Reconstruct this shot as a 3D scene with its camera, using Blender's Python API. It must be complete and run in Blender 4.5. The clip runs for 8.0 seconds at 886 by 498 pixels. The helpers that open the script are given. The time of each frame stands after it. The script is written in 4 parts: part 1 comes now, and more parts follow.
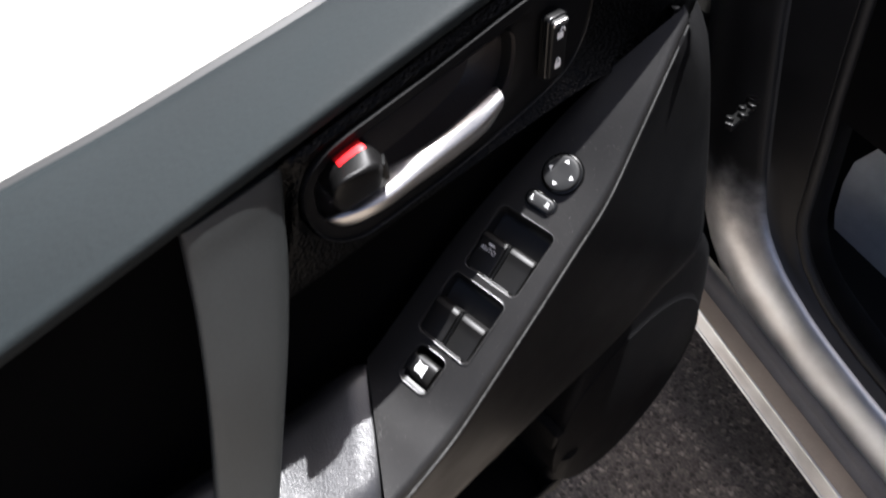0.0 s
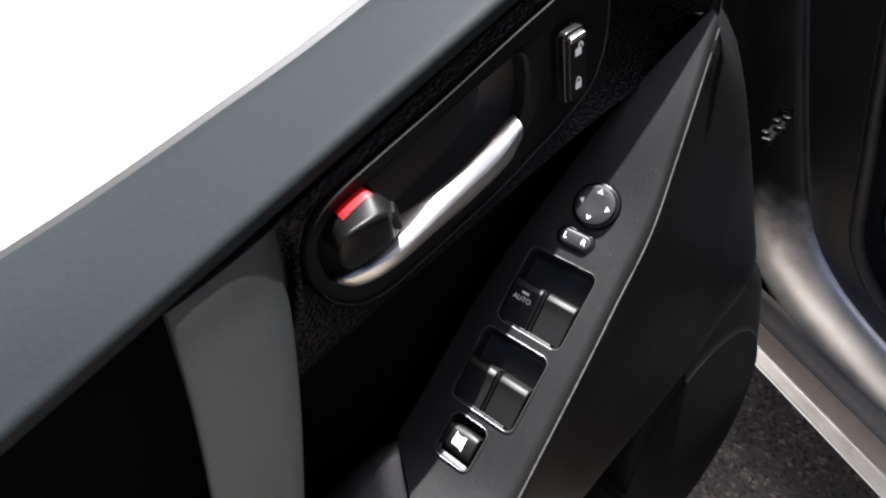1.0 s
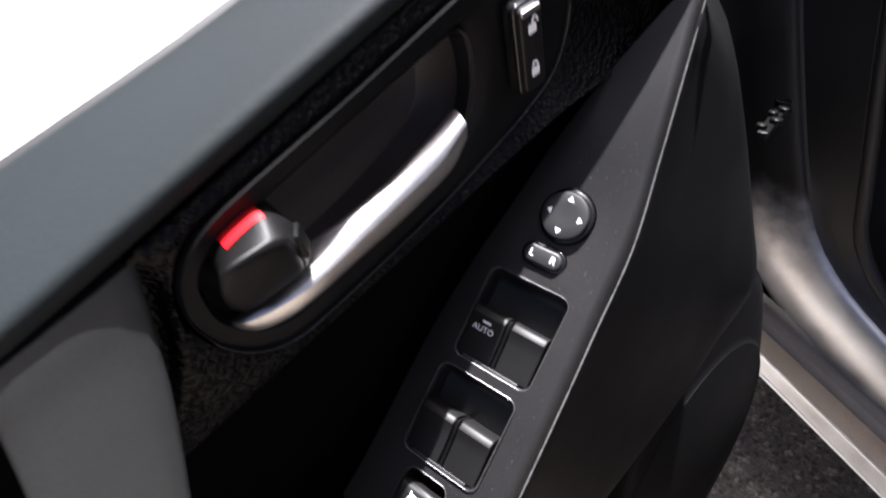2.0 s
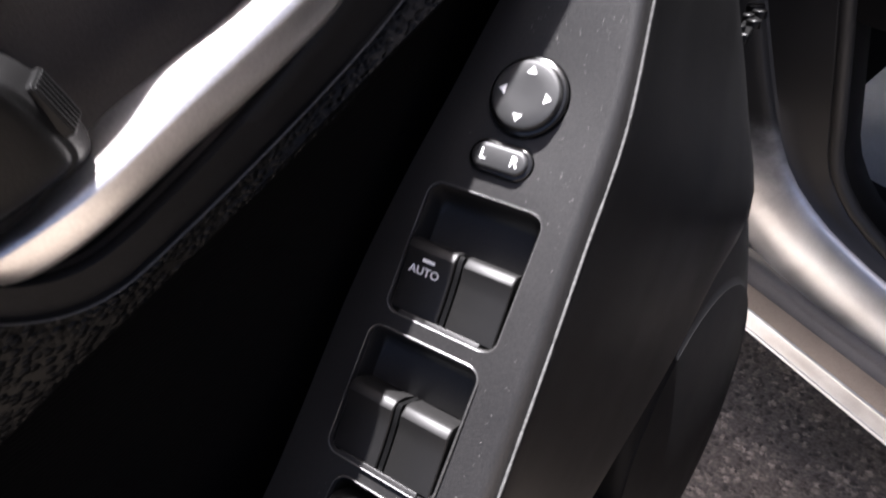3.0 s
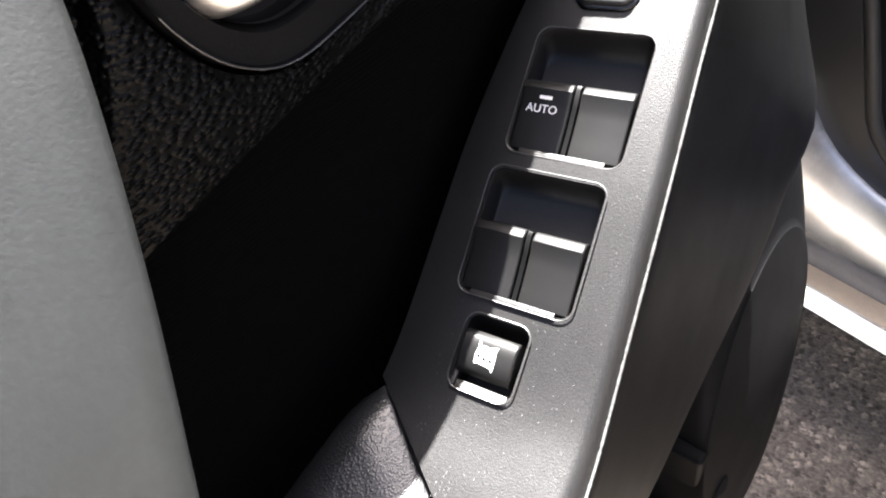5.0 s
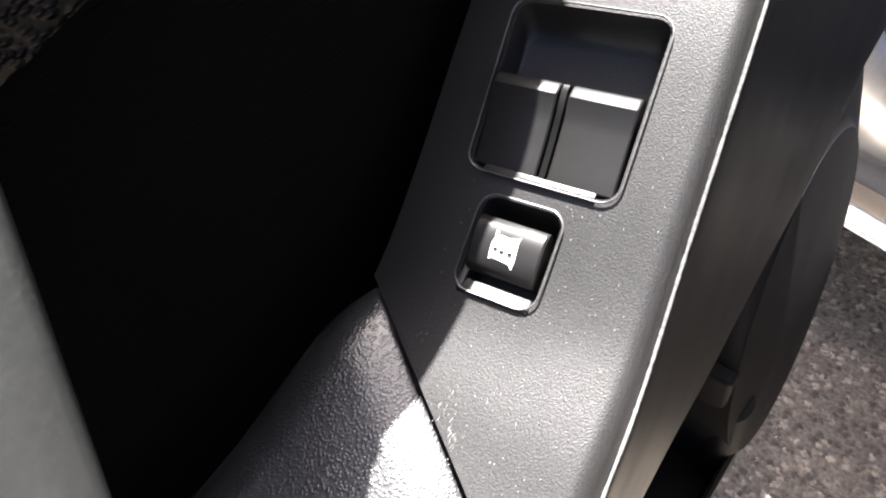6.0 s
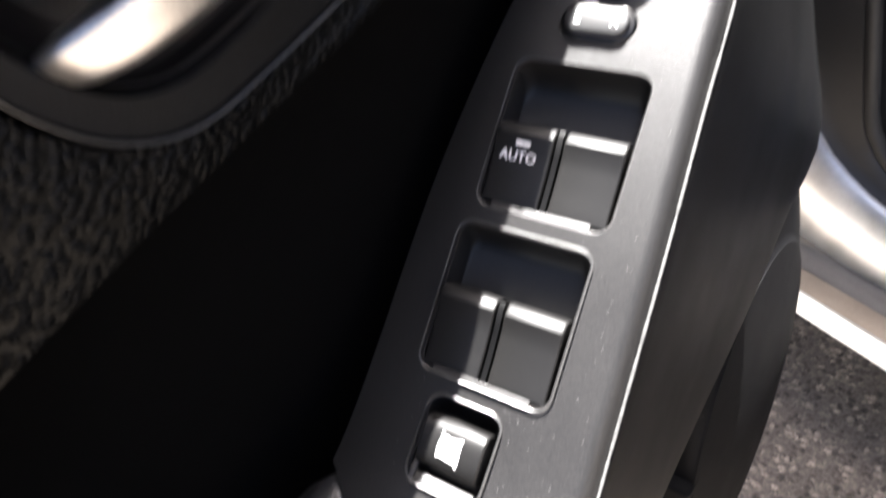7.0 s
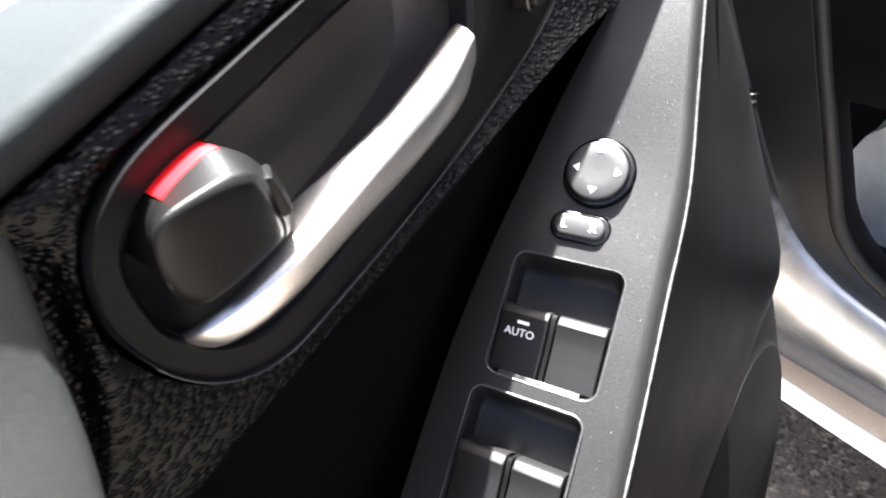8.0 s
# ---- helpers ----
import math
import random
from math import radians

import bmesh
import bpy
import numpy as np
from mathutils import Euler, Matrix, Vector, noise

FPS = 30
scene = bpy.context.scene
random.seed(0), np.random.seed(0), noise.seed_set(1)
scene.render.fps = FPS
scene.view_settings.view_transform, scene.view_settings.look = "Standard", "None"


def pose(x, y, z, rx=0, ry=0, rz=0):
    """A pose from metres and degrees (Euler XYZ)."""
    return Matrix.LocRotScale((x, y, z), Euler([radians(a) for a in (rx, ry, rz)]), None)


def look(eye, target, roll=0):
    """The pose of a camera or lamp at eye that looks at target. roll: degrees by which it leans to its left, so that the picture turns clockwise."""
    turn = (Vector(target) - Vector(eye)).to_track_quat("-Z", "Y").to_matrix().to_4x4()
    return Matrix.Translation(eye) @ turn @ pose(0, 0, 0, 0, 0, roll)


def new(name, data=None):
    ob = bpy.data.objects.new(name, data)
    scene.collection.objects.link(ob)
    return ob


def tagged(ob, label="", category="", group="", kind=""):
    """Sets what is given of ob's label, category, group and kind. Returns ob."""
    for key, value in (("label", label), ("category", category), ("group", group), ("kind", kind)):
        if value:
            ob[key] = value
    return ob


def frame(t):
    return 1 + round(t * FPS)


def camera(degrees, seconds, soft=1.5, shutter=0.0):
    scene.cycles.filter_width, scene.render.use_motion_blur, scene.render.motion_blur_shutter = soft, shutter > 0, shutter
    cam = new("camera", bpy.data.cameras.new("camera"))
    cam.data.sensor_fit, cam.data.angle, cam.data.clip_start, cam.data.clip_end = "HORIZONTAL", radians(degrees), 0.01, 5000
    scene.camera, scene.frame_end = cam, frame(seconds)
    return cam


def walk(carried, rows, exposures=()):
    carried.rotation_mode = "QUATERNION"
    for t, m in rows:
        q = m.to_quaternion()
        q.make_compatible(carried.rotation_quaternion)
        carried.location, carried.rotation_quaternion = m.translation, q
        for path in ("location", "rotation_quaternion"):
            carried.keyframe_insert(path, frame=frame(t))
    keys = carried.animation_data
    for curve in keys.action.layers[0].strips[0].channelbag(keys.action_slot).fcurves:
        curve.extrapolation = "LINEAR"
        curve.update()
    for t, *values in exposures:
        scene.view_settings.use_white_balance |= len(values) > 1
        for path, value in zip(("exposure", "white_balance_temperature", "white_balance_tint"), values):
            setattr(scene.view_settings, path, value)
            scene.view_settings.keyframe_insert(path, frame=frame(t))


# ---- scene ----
cam = camera(74.5, 8.0, soft=2.0, shutter=0.5)
PATH = [
    (0, (0.0406, 0.0783, 1.2817), (-0.5854, 0.5241, 0.3601), -3.05),
    (0.5, (0.0175, 0.0953, 1.2703), (-0.6606, 0.5524, 0.3921), -7.48),
    (1, (0.0185, 0.0955, 1.2486), (-0.7024, 0.5538, 0.4059), -10.67),
    (1.2, (0.0107, 0.1168, 1.2567), (-0.7262, 0.6000, 0.4421), -11.11),
    (2.3, (-0.0123, 0.1636, 1.1751), (-0.7167, 0.6332, 0.3247), -12.18),
    (2.5, (-0.0227, 0.1807, 1.1527), (-0.6944, 0.6735, 0.2890), -12.04),
    (3, (-0.0376, 0.1766, 1.1192), (-0.6903, 0.6912, 0.2537), -13.43),
    (3.5, (-0.0436, 0.1404, 1.0873), (-0.7080, 0.6483, 0.2267), -15.81),
    (4, (-0.0363, 0.1070, 1.0809), (-0.7275, 0.6320, 0.2523), -16.24),
    (4.2, (-0.0331, 0.0975, 1.0775), (-0.7203, 0.6332, 0.2524), -16.16),
    (5.3, (-0.0332, 0.0937, 1.0730), (-0.7558, 0.6522, 0.2947), -17.69),
    (5.5, (-0.0359, 0.0953, 1.0597), (-0.7459, 0.6314, 0.2544), -17.86),
    (6, (-0.0570, 0.1063, 1.0279), (-0.7336, 0.5517, 0.1425), -20.40),
    (6.5, (-0.0559, 0.1149, 1.0355), (-0.7246, 0.5783, 0.1534), -19.88),
    (7, (-0.0555, 0.1353, 1.0735), (-0.7393, 0.6802, 0.2516), -16.66),
    (7.5, (-0.0469, 0.1444, 1.1145), (-0.7545, 0.7620, 0.3675), -16.09),
    (8, (-0.0477, 0.1325, 1.1353), (-0.7634, 0.7691, 0.4124), -15.17),
]
EXPOSURES = [(0.0, 2.45, 6000, 12), (1.2, 2.65, 6000, 12), (2.5, 2.85, 6000, 18), (3.5, 3.7, 6100, 14), (4.2, 4.02, 6100, 10), (5.3, 4.18, 6300, 12), (6.5, 4.05, 6300, 12), (8.0, 4.45, 6100, 10)]
walk(cam, [(t, look(eye, target, roll)) for t, eye, target, roll in PATH], EXPOSURES)

# ---- light ----
SUN_WAY = Vector((-0.130, 0.39, 1.0)).normalized()
world = bpy.data.worlds.new("sky_world")
scene.world = world
world.use_nodes = True
sky = world.node_tree.nodes.new("ShaderNodeTexSky")
sky.sky_type, sky.sun_disc = "NISHITA", False
sky.air_density, sky.dust_density, sky.ozone_density = 0.55, 6.0, 0.3
sky.sun_elevation = math.asin(SUN_WAY.z)
sky.sun_rotation = math.atan2(SUN_WAY.x, SUN_WAY.y)
back = world.node_tree.nodes["Background"]
back.inputs["Strength"].default_value = 0.032
world.node_tree.links.new(sky.outputs["Color"], back.inputs["Color"])
sun_data = bpy.data.lights.new("sun", "SUN")
sun_data.energy, sun_data.angle, sun_data.color = 5.0, radians(0.6), (1.0, 0.96, 0.9)
sun = new("sun", sun_data)
sun.matrix_world = look((0, 0, 5), tuple(Vector((0, 0, 5)) - SUN_WAY))


# ---- materials ----
def material(name, base, rough=0.5, metal=0.0, grain=0.0, grain_size=900.0, blotch=0.15, blotch_size=14.0,
             bump=0.0, bump_size=700.0, bump_kind="noise", spec=0.5, coat=0.0, stretch=(1, 1, 1), bump_dist=0.001, bump_detail=3.0):
    """A surface with colour variation at two scales and fine relief."""
    m = bpy.data.materials.new(name)
    m.use_nodes = True
    t = m.node_tree
    p = t.nodes["Principled BSDF"]
    co = t.nodes.new("ShaderNodeTexCoord")
    mp = t.nodes.new("ShaderNodeMapping")
    mp.inputs["Scale"].default_value = stretch
    t.links.new(co.outputs["Object"], mp.inputs["Vector"])
    n1 = t.nodes.new("ShaderNodeTexNoise")
    n1.inputs["Scale"].default_value, n1.inputs["Detail"].default_value = blotch_size, 5.0
    n2 = t.nodes.new("ShaderNodeTexNoise")
    n2.inputs["Scale"].default_value, n2.inputs["Detail"].default_value = grain_size, 2.0
    for n in (n1, n2):
        t.links.new(mp.outputs["Vector"], n.inputs["Vector"])
    a = t.nodes.new("ShaderNodeMapRange")
    a.inputs["From Min"].default_value, a.inputs["From Max"].default_value = 0.3, 0.7
    a.inputs["To Min"].default_value, a.inputs["To Max"].default_value = 1 - blotch, 1 + blotch
    t.links.new(n1.outputs["Fac"], a.inputs["Value"])
    b = t.nodes.new("ShaderNodeMapRange")
    b.inputs["From Min"].default_value, b.inputs["From Max"].default_value = 0.35, 0.65
    b.inputs["To Min"].default_value, b.inputs["To Max"].default_value = 1 - grain, 1 + grain
    t.links.new(n2.outputs["Fac"], b.inputs["Value"])
    mul = t.nodes.new("ShaderNodeMath")
    mul.operation = "MULTIPLY"
    t.links.new(a.outputs["Result"], mul.inputs[0])
    t.links.new(b.outputs["Result"], mul.inputs[1])
    mix = t.nodes.new("ShaderNodeVectorMath")
    mix.operation = "SCALE"
    mix.inputs[0].default_value = base
    t.links.new(mul.outputs["Value"], mix.inputs["Scale"])
    t.links.new(mix.outputs["Vector"], p.inputs["Base Color"])
    r = t.nodes.new("ShaderNodeMapRange")
    r.inputs["From Min"].default_value, r.inputs["From Max"].default_value = 0.3, 0.7
    r.inputs["To Min"].default_value, r.inputs["To Max"].default_value = max(0.03, rough - 0.06), min(1, rough + 0.06)
    t.links.new(n1.outputs["Fac"], r.inputs["Value"])
    t.links.new(r.outputs["Result"], p.inputs["Roughness"])
    p.inputs["Metallic"].default_value = metal
    p.inputs["Specular IOR Level"].default_value = spec
    p.inputs["Coat Weight"].default_value = coat
    p.inputs["Coat Roughness"].default_value = 0.08
    if bump:
        if bump_kind == "leather":
            h = t.nodes.new("ShaderNodeTexVoronoi")
            h.inputs["Scale"].default_value = bump_size
            h.feature = "F1"
            top = t.nodes.new("ShaderNodeMapRange")
            top.interpolation_type = "SMOOTHSTEP"
            top.inputs["From Min"].default_value, top.inputs["From Max"].default_value = 0.72, 0.05
            t.links.new(h.outputs["Distance"], top.inputs["Value"])
            out = top.outputs["Result"]
            wob = t.nodes.new("ShaderNodeVectorMath")
            wob.operation = "MULTIPLY_ADD"
            wob.inputs[1].default_value = (0.2 / bump_size,) * 3
            t.links.new(n2.outputs["Color"], wob.inputs[0])
            t.links.new(mp.outputs["Vector"], wob.inputs[2])
            t.links.new(wob.outputs["Vector"], h.inputs["Vector"])
        elif bump_kind == "ribs":
            h = t.nodes.new("ShaderNodeTexWave")
            h.bands_direction = "Z"
            h.inputs["Scale"].default_value = bump_size
            h.inputs["Distortion"].default_value = 0.3
            t.links.new(mp.outputs["Vector"], h.inputs["Vector"])
            out = h.outputs["Fac"]
        else:
            h = t.nodes.new("ShaderNodeTexNoise")
            h.inputs["Scale"].default_value, h.inputs["Detail"].default_value = bump_size, bump_detail
            t.links.new(mp.outputs["Vector"], h.inputs["Vector"])
            out = h.outputs["Fac"]
        bp = t.nodes.new("ShaderNodeBump")
        bp.inputs["Strength"].default_value = bump
        bp.inputs["Distance"].default_value = bump_dist
        t.links.new(out, bp.inputs["Height"])
        t.links.new(bp.outputs["Normal"], p.inputs["Normal"])
    return m


PLATE = material("grained_black_plastic", (0.0090, 0.0086, 0.0084), 0.43, spec=0.38, grain=0.35, grain_size=1700, bump=0.34, bump_size=2000, bump_dist=0.0004)
SIDE = material("satin_black_plastic", (0.0034, 0.0034, 0.0036), 0.5, spec=0.10, grain=0.1, bump=0.12, bump_size=1600, bump_dist=0.0004)
# Pale tone stands in for edge highlights on the wells and handle ring.
RIM = material("pale_rim_highlight", (0.030, 0.0295, 0.029), 0.35, spec=0.6, grain=0.3, grain_size=900)
POD = material("matte_black_plastic", (0.0030, 0.0030, 0.0033), 0.62, spec=0.07, grain=0.1, bump=0.12, bump_size=1600, bump_dist=0.0004)
PAD = material("soft_black_vinyl", (0.0054, 0.0080, 0.0088), 0.74, spec=0.22, grain=0.12, bump=0.3, bump_size=420, bump_dist=0.0005, stretch=(1.0, 0.5, 1.0))
VINYL = material("leather_grain_vinyl", (0.0009, 0.0010, 0.0011), 0.34, grain=0.1, grain_size=260, spec=0.10, bump=1.0, bump_size=470, bump_kind="leather", bump_dist=0.0005, stretch=(1.0, 0.75, 1.35))
LEATHER = material("armrest_leatherette", (0.011, 0.011, 0.012), 0.34, spec=1.0, grain=0.1, bump=0.48, bump_size=1050, bump_kind="leather", bump_dist=0.00022, stretch=(1.0, 0.9, 1.0))
FABRIC = material("black_ribbed_fabric", (0.0011, 0.0011, 0.0012), 0.95, grain=0.3, bump=0.25, bump_size=180, bump_kind="ribs", spec=0.05)
PULL = material("grey_moulded_plastic", (0.0138, 0.0150, 0.0146), 0.50, spec=0.45, grain=0.1, grain_size=500, bump=0.18, bump_size=900, bump_dist=0.0004)
BEZEL = material("dark_grey_bezel_plastic", (0.0046, 0.0046, 0.0049), 0.42, spec=0.15, grain=0.15, bump=0.15, bump_size=1500, bump_dist=0.0004)
BOWL = material("dark_brown_plastic", (0.038, 0.033, 0.031), 0.45, grain=0.15, bump=0.2, bump_size=1500, bump_dist=0.0004)
CHROME = material("satin_silver_metal", (0.60, 0.582, 0.560), 0.38, metal=1.0, grain=0.05, bump=0.05, bump_size=900, bump_dist=0.0003)
KNOB = material("dark_metallic_plastic", (0.0033, 0.0032, 0.0032), 0.42, metal=0.0, spec=0.17, grain=0.12, bump=0.2, bump_size=1200, bump_dist=0.0004)
SWITCH = material("satin_switch_plastic", (0.0064, 0.0062, 0.0060), 0.47, spec=0.27, grain=0.08, bump=0.08, bump_size=1800, bump_dist=0.0003)
GLOSS = material("gloss_black_plastic", (0.005, 0.005, 0.005), 0.2, grain=0.05)
RED = material("red_paint", (0.55, 0.006, 0.009), 0.35, grain=0.05)
WHITE = material("white_print", (0.82, 0.82, 0.82), 0.5, grain=0.02, blotch=0.03)
SILVER = material("silver_car_paint", (0.63, 0.64, 0.655), 0.40, metal=1.0, grain=0.06, coat=0.0, blotch=0.14, blotch_size=22, bump=0.16, bump_size=14, bump_dist=0.008, bump_detail=0.0)
GROOVE = material("dusty_grey_paint", (0.17, 0.155, 0.135), 0.5, grain=0.15, blotch=0.2)
# Near-black holds the shade that lies on the painted inner pillar face.
INNER = material("shaded_pillar_face", (0.009, 0.0092, 0.010), 0.5, metal=0.0, grain=0.1)
# Blackened further so the check arm's colour carries the shade on it.
CHECK = material("deep_black_satin", (0.003, 0.003, 0.003), 0.4, spec=0.15, grain=0.1)
TAN = material("dusty_sill_plastic", (0.36, 0.29, 0.215), 0.45, grain=0.12, blotch=0.12)
RUBBER = material("black_rubber", (0.007, 0.007, 0.007), 0.6, grain=0.1)
# Pale base stands in for sun on the grey carpet.
LITCARPET = material("light_grey_lit_carpet", (0.70, 0.70, 0.69), 0.6, grain=0.1, bump=0.3, bump_size=500)
CARPET = material("dark_carpet", (0.010, 0.010, 0.010), 0.95, grain=0.4, bump=0.6, bump_size=600)
MIRROR = material("mirror_glass", (0.8, 0.82, 0.82), 0.04, metal=1.0, blotch=0.02)
KNOBCAP = material("satin_grey_plastic", (0.012, 0.012, 0.012), 0.46, grain=0.06, bump=0.06, bump_size=1500, bump_dist=0.0003)
DUST = material("pale_dust", (0.13, 0.127, 0.122), 0.9, grain=0.2)
BEADM = material("worn_edge_plastic", (0.07, 0.07, 0.068), 0.35, grain=0.3, grain_size=900)
HOUSING = material("matte_black_housing", (0.004, 0.0043, 0.004), 0.55, spec=0.2, bump=0.2, bump_size=900, bump_dist=0.0004)
CONCRETE = material("pale_concrete", (0.44, 0.425, 0.385), 0.8, grain=0.12, grain_size=160, blotch=0.18, blotch_size=3, bump=0.3, bump_size=120, bump_dist=0.004)


def asphalt_material():
    m = material("worn_asphalt", (0.175, 0.146, 0.117), 0.75, grain=0.28, grain_size=170, blotch=0.22, blotch_size=7, bump=0.55, bump_size=170, bump_dist=0.006)
    t = m.node_tree
    p = t.nodes["Principled BSDF"]
    co = t.nodes["Texture Coordinate"]
    v = t.nodes.new("ShaderNodeTexVoronoi")
    v.inputs["Scale"].default_value = 95
    wob = t.nodes.new("ShaderNodeVectorMath")
    wob.operation = "MULTIPLY_ADD"
    wob.inputs[1].default_value = (0.012, 0.012, 0.012)
    t.links.new(t.nodes["Noise Texture.001"].outputs["Color"], wob.inputs[0])
    t.links.new(co.outputs["Object"], wob.inputs[2])
    t.links.new(wob.outputs["Vector"], v.inputs["Vector"])
    chip = t.nodes.new("ShaderNodeMapRange")
    chip.inputs["From Min"].default_value, chip.inputs["From Max"].default_value = 0.28, 0.66
    chip.inputs["To Min"].default_value, chip.inputs["To Max"].default_value = 1.0, 0.0
    t.links.new(v.outputs["Distance"], chip.inputs["Value"])
    tone = t.nodes.new("ShaderNodeMapRange")
    tone.inputs["From Min"].default_value, tone.inputs["From Max"].default_value = 0.36, 0.86
    tone.inputs["To Min"].default_value, tone.inputs["To Max"].default_value = -0.40, 1.15
    t.links.new(v.outputs["Color"], tone.inputs["Value"])
    both = t.nodes.new("ShaderNodeMath")
    both.operation = "MULTIPLY"
    t.links.new(chip.outputs["Result"], both.inputs[0])
    t.links.new(tone.outputs["Result"], both.inputs[1])
    r = t.nodes.new("ShaderNodeMath")
    r.operation = "ADD"
    r.inputs[1].default_value = 0.75
    t.links.new(both.outputs["Value"], r.inputs[0])
    old = p.inputs["Base Color"].links[0].from_socket
    s = t.nodes.new("ShaderNodeVectorMath")
    s.operation = "SCALE"
    t.links.new(old, s.inputs[0])
    t.links.new(r.outputs["Value"], s.inputs["Scale"])
    t.links.new(s.outputs["Vector"], p.inputs["Base Color"])
    return m


ASPHALT = asphalt_material()


def shaded_pillar_paint():
    """Silver sill paint darkened up the pillar: shade put into the colour, with a ragged edge."""
    m = material("silver_with_shaded_pillar", (0.63, 0.64, 0.655), 0.40, metal=1.0, spec=0.25, grain=0.06, blotch=0.14, blotch_size=22, bump=0.16, bump_size=14, bump_dist=0.008, bump_detail=0.0)
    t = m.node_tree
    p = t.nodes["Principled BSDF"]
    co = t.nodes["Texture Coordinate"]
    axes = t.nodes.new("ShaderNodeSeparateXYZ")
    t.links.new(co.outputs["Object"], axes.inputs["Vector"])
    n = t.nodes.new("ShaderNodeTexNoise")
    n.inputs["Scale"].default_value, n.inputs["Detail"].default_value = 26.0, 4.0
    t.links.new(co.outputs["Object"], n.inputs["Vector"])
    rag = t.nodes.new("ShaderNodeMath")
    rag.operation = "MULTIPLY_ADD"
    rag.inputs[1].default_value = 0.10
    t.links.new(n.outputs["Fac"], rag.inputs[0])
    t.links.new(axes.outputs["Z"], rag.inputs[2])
    # Colour and metal drop with height, standing in for shade on the pillar.
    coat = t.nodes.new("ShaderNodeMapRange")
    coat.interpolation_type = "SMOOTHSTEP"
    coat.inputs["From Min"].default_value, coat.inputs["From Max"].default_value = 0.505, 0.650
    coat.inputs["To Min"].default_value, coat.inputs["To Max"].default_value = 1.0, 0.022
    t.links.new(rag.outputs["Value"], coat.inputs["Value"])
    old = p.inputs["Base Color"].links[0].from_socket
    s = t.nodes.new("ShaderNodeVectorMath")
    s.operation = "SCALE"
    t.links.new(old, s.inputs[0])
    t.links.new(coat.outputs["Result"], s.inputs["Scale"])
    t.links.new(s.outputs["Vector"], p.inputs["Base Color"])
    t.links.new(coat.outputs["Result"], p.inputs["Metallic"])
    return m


PILLAR = shaded_pillar_paint()


# ---- mesh helpers ----
def finish(name, bm, mat, smooth=True, angle=35):
    bmesh.ops.recalc_face_normals(bm, faces=bm.faces[:])
    me = bpy.data.meshes.new(name)
    bm.to_mesh(me)
    bm.free()
    me.materials.append(mat)
    if smooth:
        me.polygons.foreach_set("use_smooth", [True] * len(me.polygons))
        me.set_sharp_from_angle(angle=radians(angle))
    return me


def part(name, bm, mat, parent, label="", smooth=True, angle=35):
    """One mesh object under a thing or a part."""
    ob = new(name, finish(name, bm, mat, smooth, angle))
    ob.parent = parent
    if parent is not None:
        ob.matrix_parent_inverse = parent.matrix_basis.inverted()
    return tagged(ob, label) if label else ob


def thing(name, place, label, category, kind="", group=""):
    ob = new(name)
    ob.location = place
    ob.empty_display_size = 0.05
    return tagged(ob, label, category, group, kind)


def smooth_row(points, n, closed=False):
    """Points spaced evenly on a smooth curve through the given ones."""
    pts = [Vector(p) for p in points]
    k = len(pts)
    fine = []
    spans = k if closed else k - 1
    for i in range(spans):
        p1, p2 = pts[i % k], pts[(i + 1) % k]
        p0 = pts[(i - 1) % k] if closed or i else p1 * 2 - p2
        p3 = pts[(i + 2) % k] if closed or i + 2 < k else p2 * 2 - p1
        for j in range(12):
            u = j / 12
            fine.append(0.5 * (2 * p1 + (p2 - p0) * u + (2 * p0 - 5 * p1 + 4 * p2 - p3) * u * u + (3 * p1 - p0 - 3 * p2 + p3) * u ** 3))
    fine.append(pts[0].copy() if closed else pts[-1])
    run = [0.0]
    for a, b in zip(fine, fine[1:]):
        run.append(run[-1] + (b - a).length)
    out, i = [], 0
    count = n if closed else n - 1
    for j in range(n):
        d = run[-1] * j / count
        while i < len(run) - 2 and run[i + 1] < d:
            i += 1
        w = (d - run[i]) / max(1e-9, run[i + 1] - run[i])
        out.append(fine[i].lerp(fine[i + 1], w))
    return out


def loft(bm, rows, closed=False, cap=False):
    """A skin over rows of equally many points."""
    vs = [[bm.verts.new(p) for p in row] for row in rows]
    n = len(vs[0])
    for a, b in zip(vs, vs[1:]):
        for i in range(n if closed else n - 1):
            j = (i + 1) % n
            bm.faces.new((a[i], a[j], b[j], b[i]))
    if cap:
        for row in (vs[0], vs[-1]):
            bm.faces.new(row)
    return vs


def frame_at(place, across, along):
    """Axes on a surface: x across, y along, z out of it."""
    x = Vector(across).normalized()
    z = x.cross(Vector(along)).normalized()
    y = z.cross(x)
    return Matrix(((x.x, y.x, z.x, place[0]), (x.y, y.y, z.y, place[1]), (x.z, y.z, z.z, place[2]), (0, 0, 0, 1)))


def rounded_outline(w, h, r, steps=6):
    pts = []
    for cx, cy, a0 in ((w / 2 - r, h / 2 - r, 0), (-w / 2 + r, h / 2 - r, 90), (-w / 2 + r, -h / 2 + r, 180), (w / 2 - r, -h / 2 + r, 270)):
        for k in range(steps + 1):
            a = radians(a0 + 90 * k / steps)
            pts.append((cx + r * math.cos(a), cy + r * math.sin(a)))
    return pts


